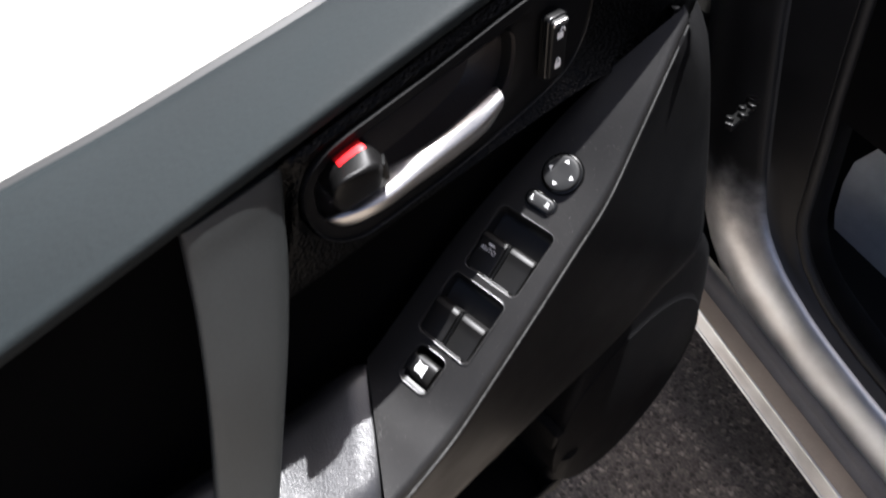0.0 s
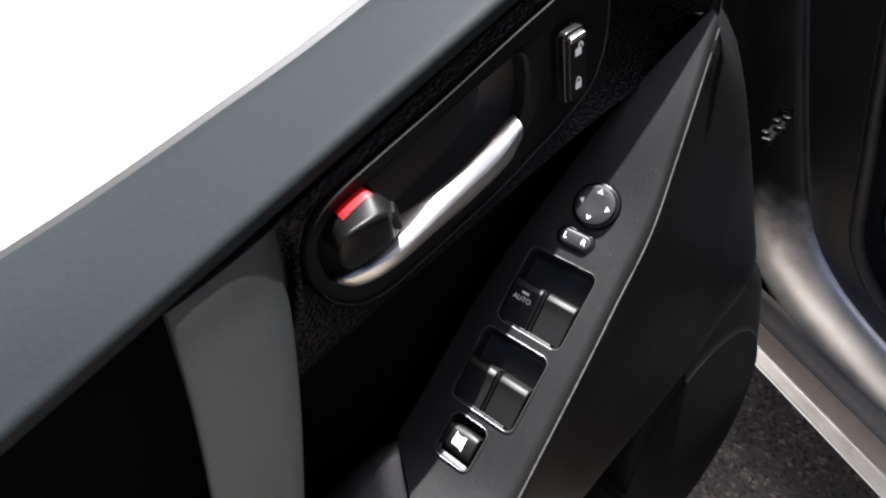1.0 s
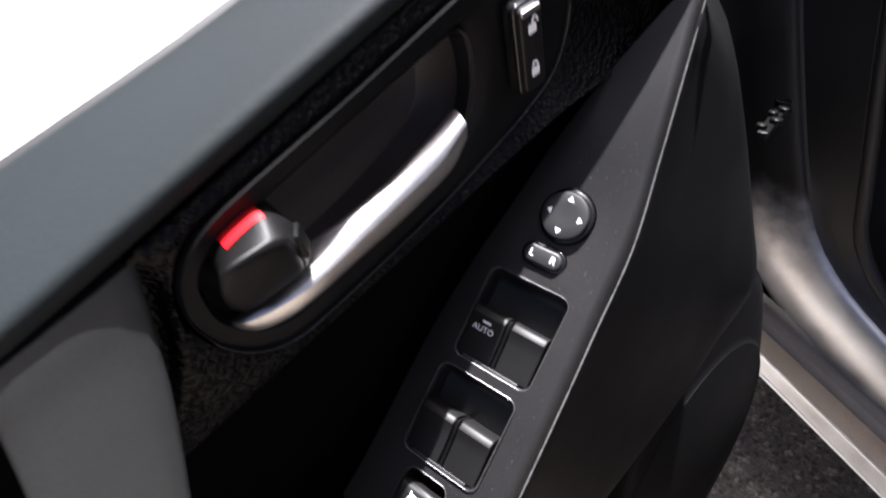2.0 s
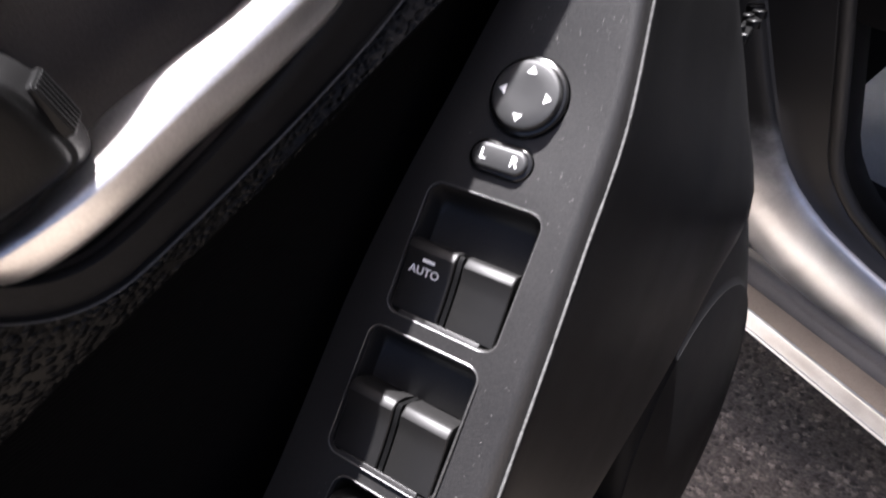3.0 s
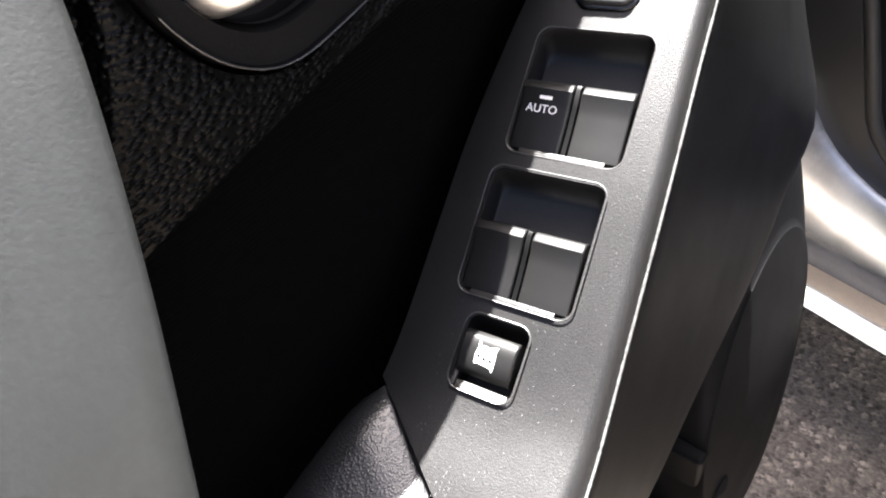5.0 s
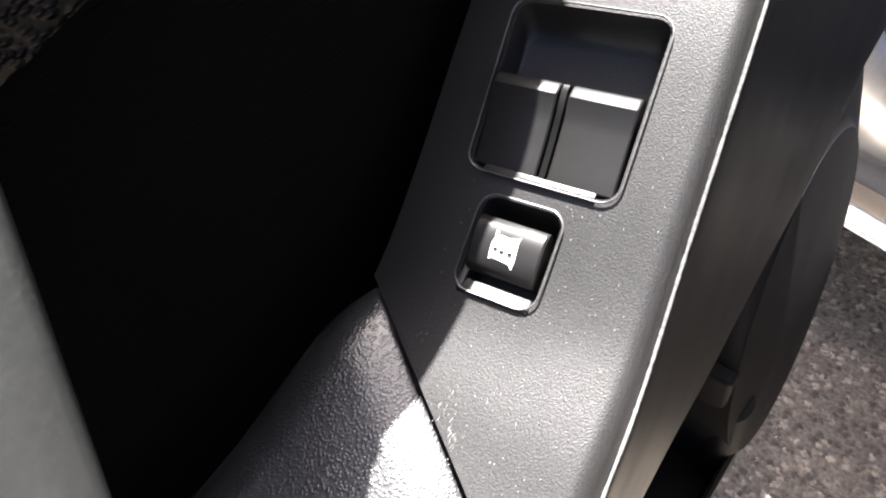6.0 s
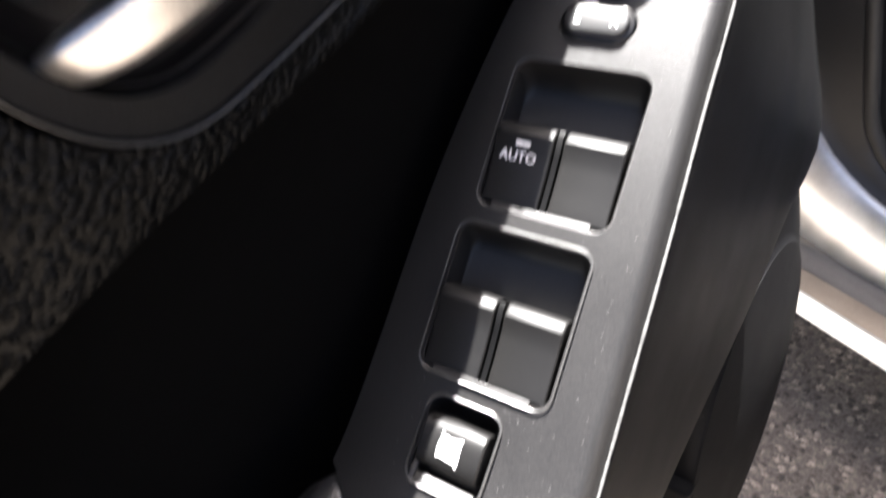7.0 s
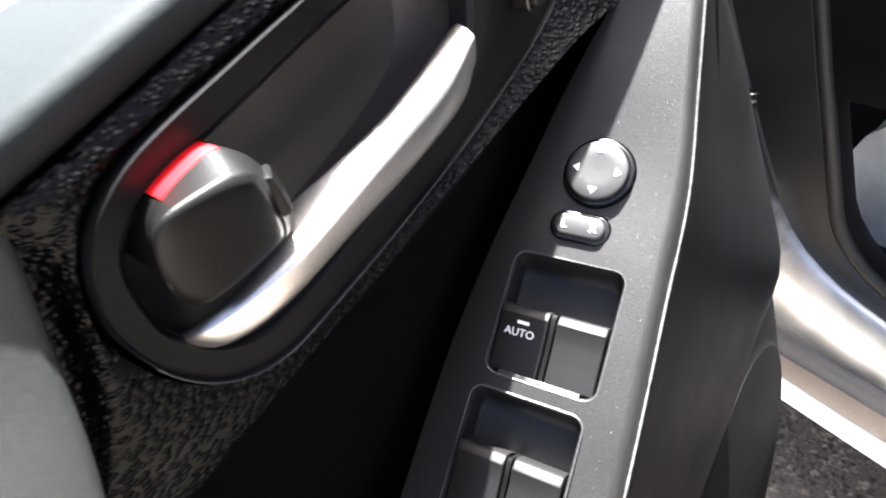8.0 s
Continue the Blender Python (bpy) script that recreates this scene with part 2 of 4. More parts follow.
def slab(bm, outline, low, high, m=Matrix(), bevel=0.0):
    """An outline in x and y raised from low to high, with a rounded upper rim."""
    if bevel:
        cx, cy = sum(p[0] for p in outline) / len(outline), sum(p[1] for p in outline) / len(outline)
        size = max(max(abs(p[0] - cx), abs(p[1] - cy)) for p in outline)
        levels = [(low, 0)] + [(high - bevel + bevel * math.sin(radians(a)), bevel * (1 - math.cos(radians(a)))) for a in (0, 30, 60, 90)]
    else:
        levels = [(low, 0), (high, 0)]
    n = len(outline)
    rows = []
    for z, inset in levels:
        row = []
        for i in range(n):
            a, b, c = Vector(outline[i - 1]), Vector(outline[i]), Vector(outline[(i + 1) % n])
            d = (b - a).normalized() + (c - b).normalized()
            nrm = Vector((-d.y, d.x)).normalized()
            q = b + nrm * inset
            row.append(m @ Vector((q.x, q.y, z)))
        rows.append(row)
    loft(bm, rows, closed=True, cap=True)


def box(bm, lo, hi, m=Matrix(), bevel=0.0):
    outline = rounded_outline(hi[0] - lo[0], hi[1] - lo[1], max(bevel, 1e-4), 3)
    cx, cy = (lo[0] + hi[0]) / 2, (lo[1] + hi[1]) / 2
    slab(bm, [(x + cx, y + cy) for x, y in outline], lo[2], hi[2], m, bevel * 0.8)


def tube(bm, points, radius, n=12, squash=1.0):
    pts = [Vector(p) for p in points]
    rows = []
    for i, p in enumerate(pts):
        d = (pts[min(i + 1, len(pts) - 1)] - pts[max(i - 1, 0)]).normalized()
        side = d.cross(Vector((0, 0, 1)))
        if side.length < 0.1:
            side = d.cross(Vector((0, 1, 0)))
        side.normalize()
        up = side.cross(d)
        r = radius[i] if isinstance(radius, (list, tuple)) else radius
        rows.append([p + side * r * math.cos(2 * math.pi * k / n) + up * r * squash * math.sin(2 * math.pi * k / n) for k in range(n)])
    loft(bm, rows, closed=True, cap=True)


def cut(mesh, cutters):
    """The mesh with the bmeshes taken out of it."""
    base = bpy.data.objects.new("blank", mesh)
    scene.collection.objects.link(base)
    made = []
    for bm in cutters:
        bmesh.ops.recalc_face_normals(bm, faces=bm.faces[:])
        me = bpy.data.meshes.new("cutter")
        bm.to_mesh(me)
        bm.free()
        ob = bpy.data.objects.new("cutter", me)
        scene.collection.objects.link(ob)
        mod = base.modifiers.new("cut", "BOOLEAN")
        mod.operation, mod.object, mod.solver = "DIFFERENCE", ob, "EXACT"
        made.append(ob)
    bpy.context.view_layer.update()
    done = bpy.data.meshes.new_from_object(base.evaluated_get(bpy.context.evaluated_depsgraph_get()))
    for ob in made + [base]:
        bpy.data.objects.remove(ob)
    done.polygons.foreach_set("use_smooth", [True] * len(done.polygons))
    done.set_sharp_from_angle(angle=radians(35))
    return done


def curve_at(table, x):
    """A value between the rows of a table, smoothly."""
    xs, ys = [r[0] for r in table], [r[1] for r in table]
    if x <= xs[0]:
        return ys[0] + (ys[1] - ys[0]) / (xs[1] - xs[0]) * (x - xs[0])
    if x >= xs[-1]:
        return ys[-1] + (ys[-1] - ys[-2]) / (xs[-1] - xs[-2]) * (x - xs[-1])
    i = max(k for k in range(len(xs) - 1) if xs[k] <= x)
    m = []
    for k in (i, i + 1):
        a, b = max(k - 1, 0), min(k + 1, len(xs) - 1)
        m.append((ys[b] - ys[a]) / (xs[b] - xs[a]))
    h = xs[i + 1] - xs[i]
    u = (x - xs[i]) / h
    return ((1 + 2 * u) * (1 - u) ** 2 * ys[i] + u * (1 - u) ** 2 * h * m[0] + u * u * (3 - 2 * u) * ys[i + 1] + u * u * (u - 1) * h * m[1])


# ---- ground ----
GROUND = 0.13


def ground_sheet():
    bm = bmesh.new()
    bmesh.ops.create_grid(bm, x_segments=8, y_segments=8, size=400, matrix=Matrix.Translation((0, 0, GROUND)))
    return part("ground", bm, ASPHALT, None, smooth=False)


tagged(ground_sheet(), "worn grey asphalt with pale stone chips", "asphalt", kind="structure")


def concrete_apron():
    bm = bmesh.new()
    box(bm, (-30, -30, GROUND - 0.1), (-1.0, 30, GROUND + 0.012), bevel=0.01)
    return part("pavement", bm, CONCRETE, None, smooth=False)


tagged(concrete_apron(), "pale sunlit concrete paving beyond the car", "paving", kind="structure")


# ---- the open door: trim lines ----
def seam_z(y):
    return 1.0925 + 0.252 * (y - 0.145)


BELT = [(-0.6, 1.00), (-0.2, 1.055), (0.027, 1.0895), (0.0855, 1.0973), (0.15, 1.1085), (0.22, 1.1215), (0.30, 1.1415), (0.42, 1.172)]
VINYL_LOW = [(0.08, 0.978), (0.155, 0.998), (0.218, 1.012), (0.288, 1.031), (0.363, 1.050), (0.48, 1.055)]
PLATE_Z = [(0.02, 0.858), (0.10, 0.866), (0.137, 0.876), (0.17, 0.887), (0.2025, 0.9065), (0.25, 0.9415), (0.292, 0.972), (0.325, 0.997), (0.36, 1.030), (0.41, 1.082), (0.47, 1.15)]
PLATE_LEFT = [(0.12, -0.174), (0.16, -0.179), (0.20, -0.184), (0.23, -0.187), (0.265, -0.189), (0.30, -0.188), (0.325, -0.1850), (0.350, -0.1800), (0.375, -0.1715), (0.398, -0.1610), (0.416, -0.1515)]
PLATE_RIGHT = [(0.08, -0.086), (0.15, -0.0955), (0.20, -0.104), (0.253, -0.112), (0.292, -0.1185), (0.329, -0.1245), (0.36, -0.1335), (0.416, -0.1505)]


def plate_point(x, v, drop=0.0):
    return Vector((x, v + 0.2 * (x + 0.148), curve_at(PLATE_Z, v) - 0.1 * (x + 0.148) - 3.0 * max(0.0, -0.150 - x) ** 2 - drop))


ACROSS = (0.98, 0.20, -0.10)
door = thing("front_door", (-0.2, 0.05, 0.40), "open front car door with black vinyl and plastic trim", "car door")
handle_set = thing("inside_handle", (-0.19, 0.22, 1.066), "silver inside door handle in a dark recessed surround", "door handle")


def door_shell():
    """Painted outer skin, bottom and end faces of the door."""
    bm = bmesh.new()
    rows = []
    for z, xo, xi in ((0.425, -0.250, -0.190), (0.50, -0.290, -0.190), (0.70, -0.325, -0.215), (0.86, -0.318, -0.220), (0.95, -0.290, -0.222), (0.975, -0.272, -0.222)):
        rows.append([Vector((xo, -0.55, z)), Vector((xo - 0.006, 0.0, z)), Vector((xo, 0.46, z)), Vector((xo - 0.06, 0.66, z)), Vector((-0.485, 0.855, z)), Vector((-0.452, 0.872, z)), Vector((xo - 0.03, 0.66, z)), Vector((xi - 0.05, 0.53, z)), Vector((xi, 0.47, z)), Vector((xi, 0.0, z)), Vector((xi, -0.55, z))])
    loft(bm, rows, closed=True, cap=True)
    ob = part("door_shell", bm, SILVER, door, "silver painted outer door skin")
    # Added black sheet: blocks light and gives the pillar something dark to reflect.
    bm = bmesh.new()
    rows = []
    for z, xo, xi in ((0.43, -0.250, -0.190), (0.50, -0.290, -0.190), (0.70, -0.325, -0.215), (0.90, -0.320, -0.220), (1.05, -0.280, -0.222)):
        rows.append([Vector((xi + 0.003, 0.45, z)), Vector((xi - 0.046, 0.534, z)), Vector((xo - 0.026, 0.664, z)), Vector((-0.449, 0.875, z)), Vector((-0.470, 0.875, z))])
    loft(bm, rows)
    part("end_blackout", bm, RUBBER, ob, "black sheet added over the hinge end to darken the pillar's reflection")
    return ob


def belt_pad():
    bm = bmesh.new()
    rows = []
    for i in range(61):
        y = -0.60 + 1.08 * i / 60
        zs, zb = seam_z(y) + 0.006, curve_at(BELT, y)
        swell = curve_at([(-0.6, 0.0), (0.2, 0.0), (0.345, 0.0), (0.37, 0.0012), (0.39, 0.0065), (0.42, 0.016), (0.45, 0.023), (0.50, 0.025)], y)
        profile = [(-0.200, zs - 0.010), (-0.190, zs - 0.0085), (-0.1848, zs - 0.0055), (-0.1830, zs - 0.0010), (-0.1834, zs + 0.0022), (-0.1855, zs + 0.0044), (-0.190, zs + 0.0053), (-0.198, zs * 0.85 + zb * 0.15 + 0.0052),
                   (-0.213, zs * 0.6 + zb * 0.4 + 0.0048), (-0.232, zs * 0.3 + zb * 0.7 + 0.0036), (-0.247, zb + 0.0016), (-0.2535, zb), (-0.256, zb - 0.004), (-0.256, zb - 0.05)]
        full = [max(0, min(1, (x + 0.256) / 0.06)) for x, z in profile]
        rows.append(smooth_row([(x + swell * f, y, z) for (x, z), f in zip(profile, full)], 64) + [Vector((-0.258, y, 0.93))])
    loft(bm, rows)
    return part("belt_pad", bm, PAD, door, "soft black vinyl pad along the window sill", angle=60)


def glass_channel():
    """Rubber lip at the window slot."""
    bm = bmesh.new()
    pts = [(-0.262, y, curve_at(BELT, y) - 0.006) for y in np.linspace(-0.6, 0.45, 40)]
    tube(bm, pts, 0.006, 8)
    return part("window_seal", bm, RUBBER, door, "black rubber window seal")


BEZEL_OUT = [(0.1440, 1.057), (0.1458, 1.0425), (0.1502, 1.0315), (0.1572, 1.0222), (0.1670, 1.0155), (0.178, 1.0128), (0.192, 1.0140), (0.2284, 1.0215), (0.2727, 1.0325), (0.300, 1.0415), (0.3275, 1.0520), (0.346, 1.0625), (0.356, 1.080),
             (0.3595, 1.100), (0.3576, 1.119), (0.3510, 1.1285), (0.3390, 1.1305), (0.2964, 1.1209), (0.2392, 1.1060), (0.2057, 1.0984), (0.1724, 1.0905), (0.1570, 1.0825), (0.1482, 1.0725)]
BEZEL_IN = [(0.1555, 1.056), (0.1565, 1.045), (0.163, 1.0345), (0.174, 1.0275), (0.189, 1.0270), (0.222, 1.0345), (0.250, 1.0430), (0.268, 1.0500), (0.284, 1.0580), (0.293, 1.0680), (0.2965, 1.080),
            (0.2970, 1.092), (0.2950, 1.101), (0.2890, 1.1055), (0.2800, 1.1040), (0.2550, 1.0985), (0.2250, 1.0915), (0.2050, 1.0865), (0.1782, 1.0800), (0.1650, 1.0755), (0.1570, 1.067)]


def handle_bezel():
    out = smooth_row([(0, y, z) for y, z in BEZEL_OUT], 120, True)
    inn = smooth_row([(0, y, z) for y, z in BEZEL_IN], 120, True)
    bm = bmesh.new()
    rows = []
    for d, x in ((0.0010, -0.192), (0.0012, -0.1832), (0.0014, -0.1806), (0.0017, -0.1797), (0.0021, -0.1801), (0.0025, -0.1815)):
        rows.append([Vector((x, *(a + (b - a).normalized() * d).yz)) for a, b in zip(out, inn)])
    for w, x in ((0.55, -0.1818), (0.80, -0.1819), (0.88, -0.1828), (1.0, -0.186), (1.04, -0.192)):
        rows.append([Vector((x, *(a.lerp(b, w)).yz)) for a, b in zip(out, inn)])
    loft(bm, rows, closed=True)
    ob = part("surround", bm, BEZEL, handle_set, "dark grey plastic ring round the handle")
    bm = bmesh.new()
    loop = [Vector((-0.1797, *(a + (b - a).normalized() * 0.0017).yz)) for a, b in zip(out, inn)]
    k = max(range(120), key=lambda i: loop[i].y)
    # Lower half only: this edge is coloured pale as a highlight.
    loop = [p for p in loop[k:] + loop[:k] if p.z < 1.066 + 0.25 * (p.y - 0.25)]
    loop.sort(key=lambda p: p.y + 0.2 * p.z)
    tube(bm, loop, 0.00032, 6)
    part("surround_edge", bm, RIM, ob, "fine worn edge of the ring, highlight put into its colour")
    return ob


def handle_bowl():
    bm = bmesh.new()
    inn = smooth_row([(0, y, z) for y, z in BEZEL_IN], 120, True)
    c = Vector((0, 0.225, 1.066))
    rows = []
    for s, x in ((1.01, -0.183), (0.99, -0.196), (0.95, -0.207), (0.86, -0.213), (0.6, -0.2145)):
        rows.append([Vector((x, *(c + (p - c) * s).yz)) for p in inn])
    vs = loft(bm, rows, closed=True)
    bm.faces.new(vs[-1])
    return part("recess", bm, BOWL, handle_set, "dark recess behind the handle")


def upper_panel():
    bm = bmesh.new()
    n = 160
    out = smooth_row([(-0.178, y, z) for y, z in BEZEL_OUT], n, True)
    low = [(curve_at([(0.08, -0.194), (0.10, -0.190), (0.118, -0.187), (0.15, -0.1845), (0.22, -0.1815), (0.30, -0.1750), (0.36, -0.1685)], y), y, curve_at(VINYL_LOW, y)) for y in (0.090, 0.104, 0.118, 0.135, 0.16, 0.19, 0.23, 0.27, 0.31, 0.35)]
    front = [(-0.1665, 0.40, 1.0515), (-0.170, 0.455, 1.056), (-0.182, 0.482, 1.075), (-0.184, 0.485, 1.11), (-0.184, 0.47, seam_z(0.47) - 0.006)]
    top = [(-0.1825, y, seam_z(y) - 0.0045) for y in (0.42, 0.36, 0.30, 0.25, 0.20, 0.165, 0.145)]
    rear = [(-0.1865, 0.1445, 1.077), (-0.1865, 0.1385, 1.055), (-0.186, 0.1280, 1.028), (-0.187, 0.1100, 1.001)]
    border = smooth_row(low + front + top + rear, n * 4, True)
    # start both loops below the bezel's rear end
    k0 = min(range(n), key=lambda i: (out[i] - Vector((-0.178, 0.1545, 1.0235))).length)
    out = out[k0:] + out[:k0]
    marks = [(0, (0.110, 0.986)), (0.16, (0.20, 1.008)), (0.34, (0.30, 1.034)), (0.44, (0.40, 1.0515)), (0.52, (0.485, 1.10)), (0.60, (0.40, 1.156)), (0.73, (0.24, 1.1155)), (0.86, (0.155, 1.094)), (0.93, (0.1365, 1.049))]
    idx = [min(range(len(border)), key=lambda i: (Vector(border[i].yz) - Vector(m)).length) for _, m in marks]
    total = len(border)
    seq = [(f, i) for (f, _), i in zip(marks, idx)]
    seq = [(f, i if i >= seq[0][1] else i + total) for f, i in seq] + [(1.0, seq[0][1] + total)]
    outer = []
    for j in range(n):
        f = j / n
        a = max(k for k in range(len(seq) - 1) if seq[k][0] <= f)
        w = (f - seq[a][0]) / (seq[a + 1][0] - seq[a][0])
        outer.append(border[int(seq[a][1] + w * (seq[a + 1][1] - seq[a][1])) % total])
    mid0 = Vector((0, 0.25, 1.07))
    rows = [[Vector((x, p.y + g * (p - mid0).normalized().y, p.z + g * (p - mid0).normalized().z)) for p in out] for x, g in ((-0.195, 0.0), (-0.190, 0.0004), (-0.183, 0.0008))]
    for w in (0.12, 0.25, 0.4, 0.55, 0.7, 0.82, 0.92, 1.0):
        row = []
        for a, b in zip(out, outer):
            roll = max(0.0, min(1.0, (b.z - seam_z(b.y) + 0.020) / 0.012)) * (0.0008 * math.sin(math.pi * min(1.0, w * 1.1)))
            row.append(Vector((-0.1821 + (b.x + 0.1821) * w ** 1.6 + roll, a.y + w * (b.y - a.y), a.z + w * (b.z - a.z))))
        rows.append(row)
    mid = Vector((0, 0.27, 1.07))
    for grow, x in ((0.0025, -0.168), (0.004, -0.180), (0.004, -0.195), (0.003, -0.212)):
        rows.append([Vector((min(x, b.x - 0.002), b.y + grow * (Vector((0, b.y, b.z)) - mid).normalized().y, b.z + grow * (Vector((0, b.y, b.z)) - mid).normalized().z)) for b in outer])
    loft(bm, rows, closed=True)
    return part("upper_panel", bm, VINYL, door, "leather-grained black vinyl panel round the handle", angle=60)


def insert_panel():
    bm = bmesh.new()
    rows = []
    for i in range(41):
        y = -0.55 + 1.05 * i / 40
        top = seam_z(y) - 0.004 if y < 0.11 else curve_at(VINYL_LOW, y) + 0.004
        rows.append([Vector((-0.203 - 0.004 * math.sin(3.14 * k / 10), y, 0.60 + (top - 0.60) * k / 10)) for k in range(11)])
    loft(bm, rows)
    return part("insert_panel", bm, FABRIC, door, "black ribbed fabric insert below the handle")


def inside_handle():
    """Lever: a flat top face that flares at its root, a crisp crease and a slanting front."""
    back = smooth_row([(-0.1765, 0.2792, 1.0765), (-0.1758, 0.2610, 1.0702), (-0.1748, 0.2380, 1.0642), (-0.1752, 0.2148, 1.0602), (-0.180, 0.198, 1.0545), (-0.1757, 0.1775, 1.0478), (-0.180, 0.163, 1.0432), (-0.185, 0.1575, 1.0400)], 44)
    crease = smooth_row([(-0.1695, 0.2783, 1.0732), (-0.1682, 0.2587, 1.0634), (-0.1678, 0.2357, 1.0582), (-0.1668, 0.2110, 1.0535), (-0.1672, 0.190, 1.0487), (-0.1705, 0.175, 1.0457), (-0.1770, 0.1622, 1.0418), (-0.183, 0.1572, 1.0395)], 44)
    low = smooth_row([(-0.173, 0.2795, 1.0615), (-0.171, 0.2670, 1.0535), (-0.1698, 0.2393, 1.0470), (-0.170, 0.212, 1.0420), (-0.170, 0.189, 1.0375), (-0.173, 0.1735, 1.0344), (-0.178, 0.1635, 1.0335), (-0.184, 0.1590, 1.0350)], 44)
    rows = []
    for i in range(44):
        b, c, l = back[i], crease[i], low[i]
        u, v = (b - c).normalized(), (l - c).normalized()
        inner = Vector((-0.0055, 0, 0.0))
        rows.append([b + inner * 0.9 + Vector((0, 0, -0.003)), b + inner * 0.35 + Vector((0, 0, -0.0006)), b, c.lerp(b, 0.6), c.lerp(b, 0.3) + v * 0.0001, c + (u + v) * 0.00045, c.lerp(l, 0.12) + u * 0.0001, c.lerp(l, 0.35) + Vector((0.0004, 0, 0)), c.lerp(l, 0.75) + Vector((0.0003, 0, 0)), l + Vector((-0.0003, 0, 0.0006)), l + inner * 0.3 + Vector((0, 0, -0.0002)), l + inner])
    bm = bmesh.new()
    loft(bm, rows, closed=True, cap=True)
    return part("lever", bm, CHROME, handle_set, "satin silver door pull lever", angle=70)


def lock_knob():
    """Lock paddle: slanted chamfer with a red band behind it, ribbed grip at its end."""
    face = [(0.1602, 1.0788), (0.1642, 1.0816), (0.1740, 1.0811), (0.1815, 1.0797), (0.1857, 1.0777), (0.1880, 1.0750), (0.1908, 1.0585), (0.1902, 1.0530), (0.1750, 1.0510), (0.1640, 1.0505), (0.1590, 1.0575), (0.1576, 1.0690)]
    root = [(0.1640, 1.0752), (0.1684, 1.0792), (0.1745, 1.0812), (0.1845, 1.0836), (0.1893, 1.0806), (0.1945, 1.0738), (0.1968, 1.0575), (0.1935, 1.0505), (0.1755, 1.0520), (0.1660, 1.0525), (0.1615, 1.0590), (0.1608, 1.0680)]

    def even(pts):
        out = []
        for i in range(12):
            a, b = Vector(pts[i]), Vector(pts[(i + 1) % 12])
            out += [a.lerp(b, k / 6) for k in range(6)]
        for _ in range(7):
            out = [(out[i - 1] + out[i] * 2 + out[(i + 1) % 72]) / 4 for i in range(72)]
        return out

    f, r = even(face), even(root)
    c = Vector((0.1745, 1.0650))

    def front(p, up=0.0):
        return Vector((-0.1672 + 0.30 * (p.y - 1.066) + up, p.x, p.y))

    def behind(p, x):
        return Vector((x, p.x, p.y))

    bm = bmesh.new()
    rows = [[behind(p, -0.214) for p in r], [behind(p, -0.1754) for p in r]]
    for w in (0.04, 0.10, 0.4, 0.66, 0.80, 0.90):
        rows.append([behind(p, -0.1747).lerp(front(q), w) for p, q in zip(r, f)])
    for w, up in ((0.02, -0.0007), (0.07, 0.0002), (0.14, 0.0007), (0.25, 0.0010), (0.5, 0.0012), (0.98, 0.0012)):
        rows.append([front(q.lerp(c, w), up) for q in f])
    vs = loft(bm, rows, closed=True)
    bm.faces.new(vs[-1])
    ob = part("lock_knob", bm, KNOB, handle_set, "dark metallic lock paddle", angle=75)
    top = sorted((p for p in r if p.y > 1.0786 and 0.1650 < p.x < 0.1860), key=lambda p: p.x)
    bm = bmesh.new()
    loft(bm, [[Vector((x, p.x, p.y + h)) for p in top] for x, h in ((-0.2000, 0.0003), (-0.1758, 0.0005), (-0.1747, 0.0002), (-0.1741, -0.0008))])
    part("red_band", bm, RED, ob, "bright red unlocked marker")
    seat = frame_at((-0.1714, 0.1940, 1.0668), (-0.85, 0.52, 0), (0, -0.15, 0.99))
    bm = bmesh.new()
    slab(bm, rounded_outline(0.0086, 0.0120, 0.0008), -0.002, 0.0003, seat, 0.0002)
    part("grip", bm, CHECK, ob, "black ribbed finger grip")
    for i in range(5):
        bm = bmesh.new()
        box(bm, (-0.0004, -0.0054, 0.0), (0.0004, 0.0054, 0.0008), seat @ Matrix.Translation((-0.0034 + 0.0017 * i, 0, 0)), 0.0003)
        part("grip_rib", bm, CHECK, ob)
    return ob


def text_mesh(letters, size):
    cu = bpy.data.curves.new("letters", "FONT")
    cu.body, cu.size, cu.align_x, cu.align_y, cu.extrude, cu.resolution_u = letters, size, "CENTER", "CENTER", 0.00012, 3
    ob = bpy.data.objects.new("letters", cu)
    scene.collection.objects.link(ob)
    bpy.context.view_layer.update()
    me = bpy.data.meshes.new_from_object(ob.evaluated_get(bpy.context.evaluated_depsgraph_get()))
    bpy.data.objects.remove(ob)
    me.materials.clear()
    me.materials.append(WHITE)
    return me


def lettering(letters, size, m, parent, name="lettering"):
    me = text_mesh(letters, size)
    me.transform(m)
    ob = new(name, me)
    ob.parent = parent
    ob.matrix_parent_inverse = parent.matrix_basis.inverted()
    return ob


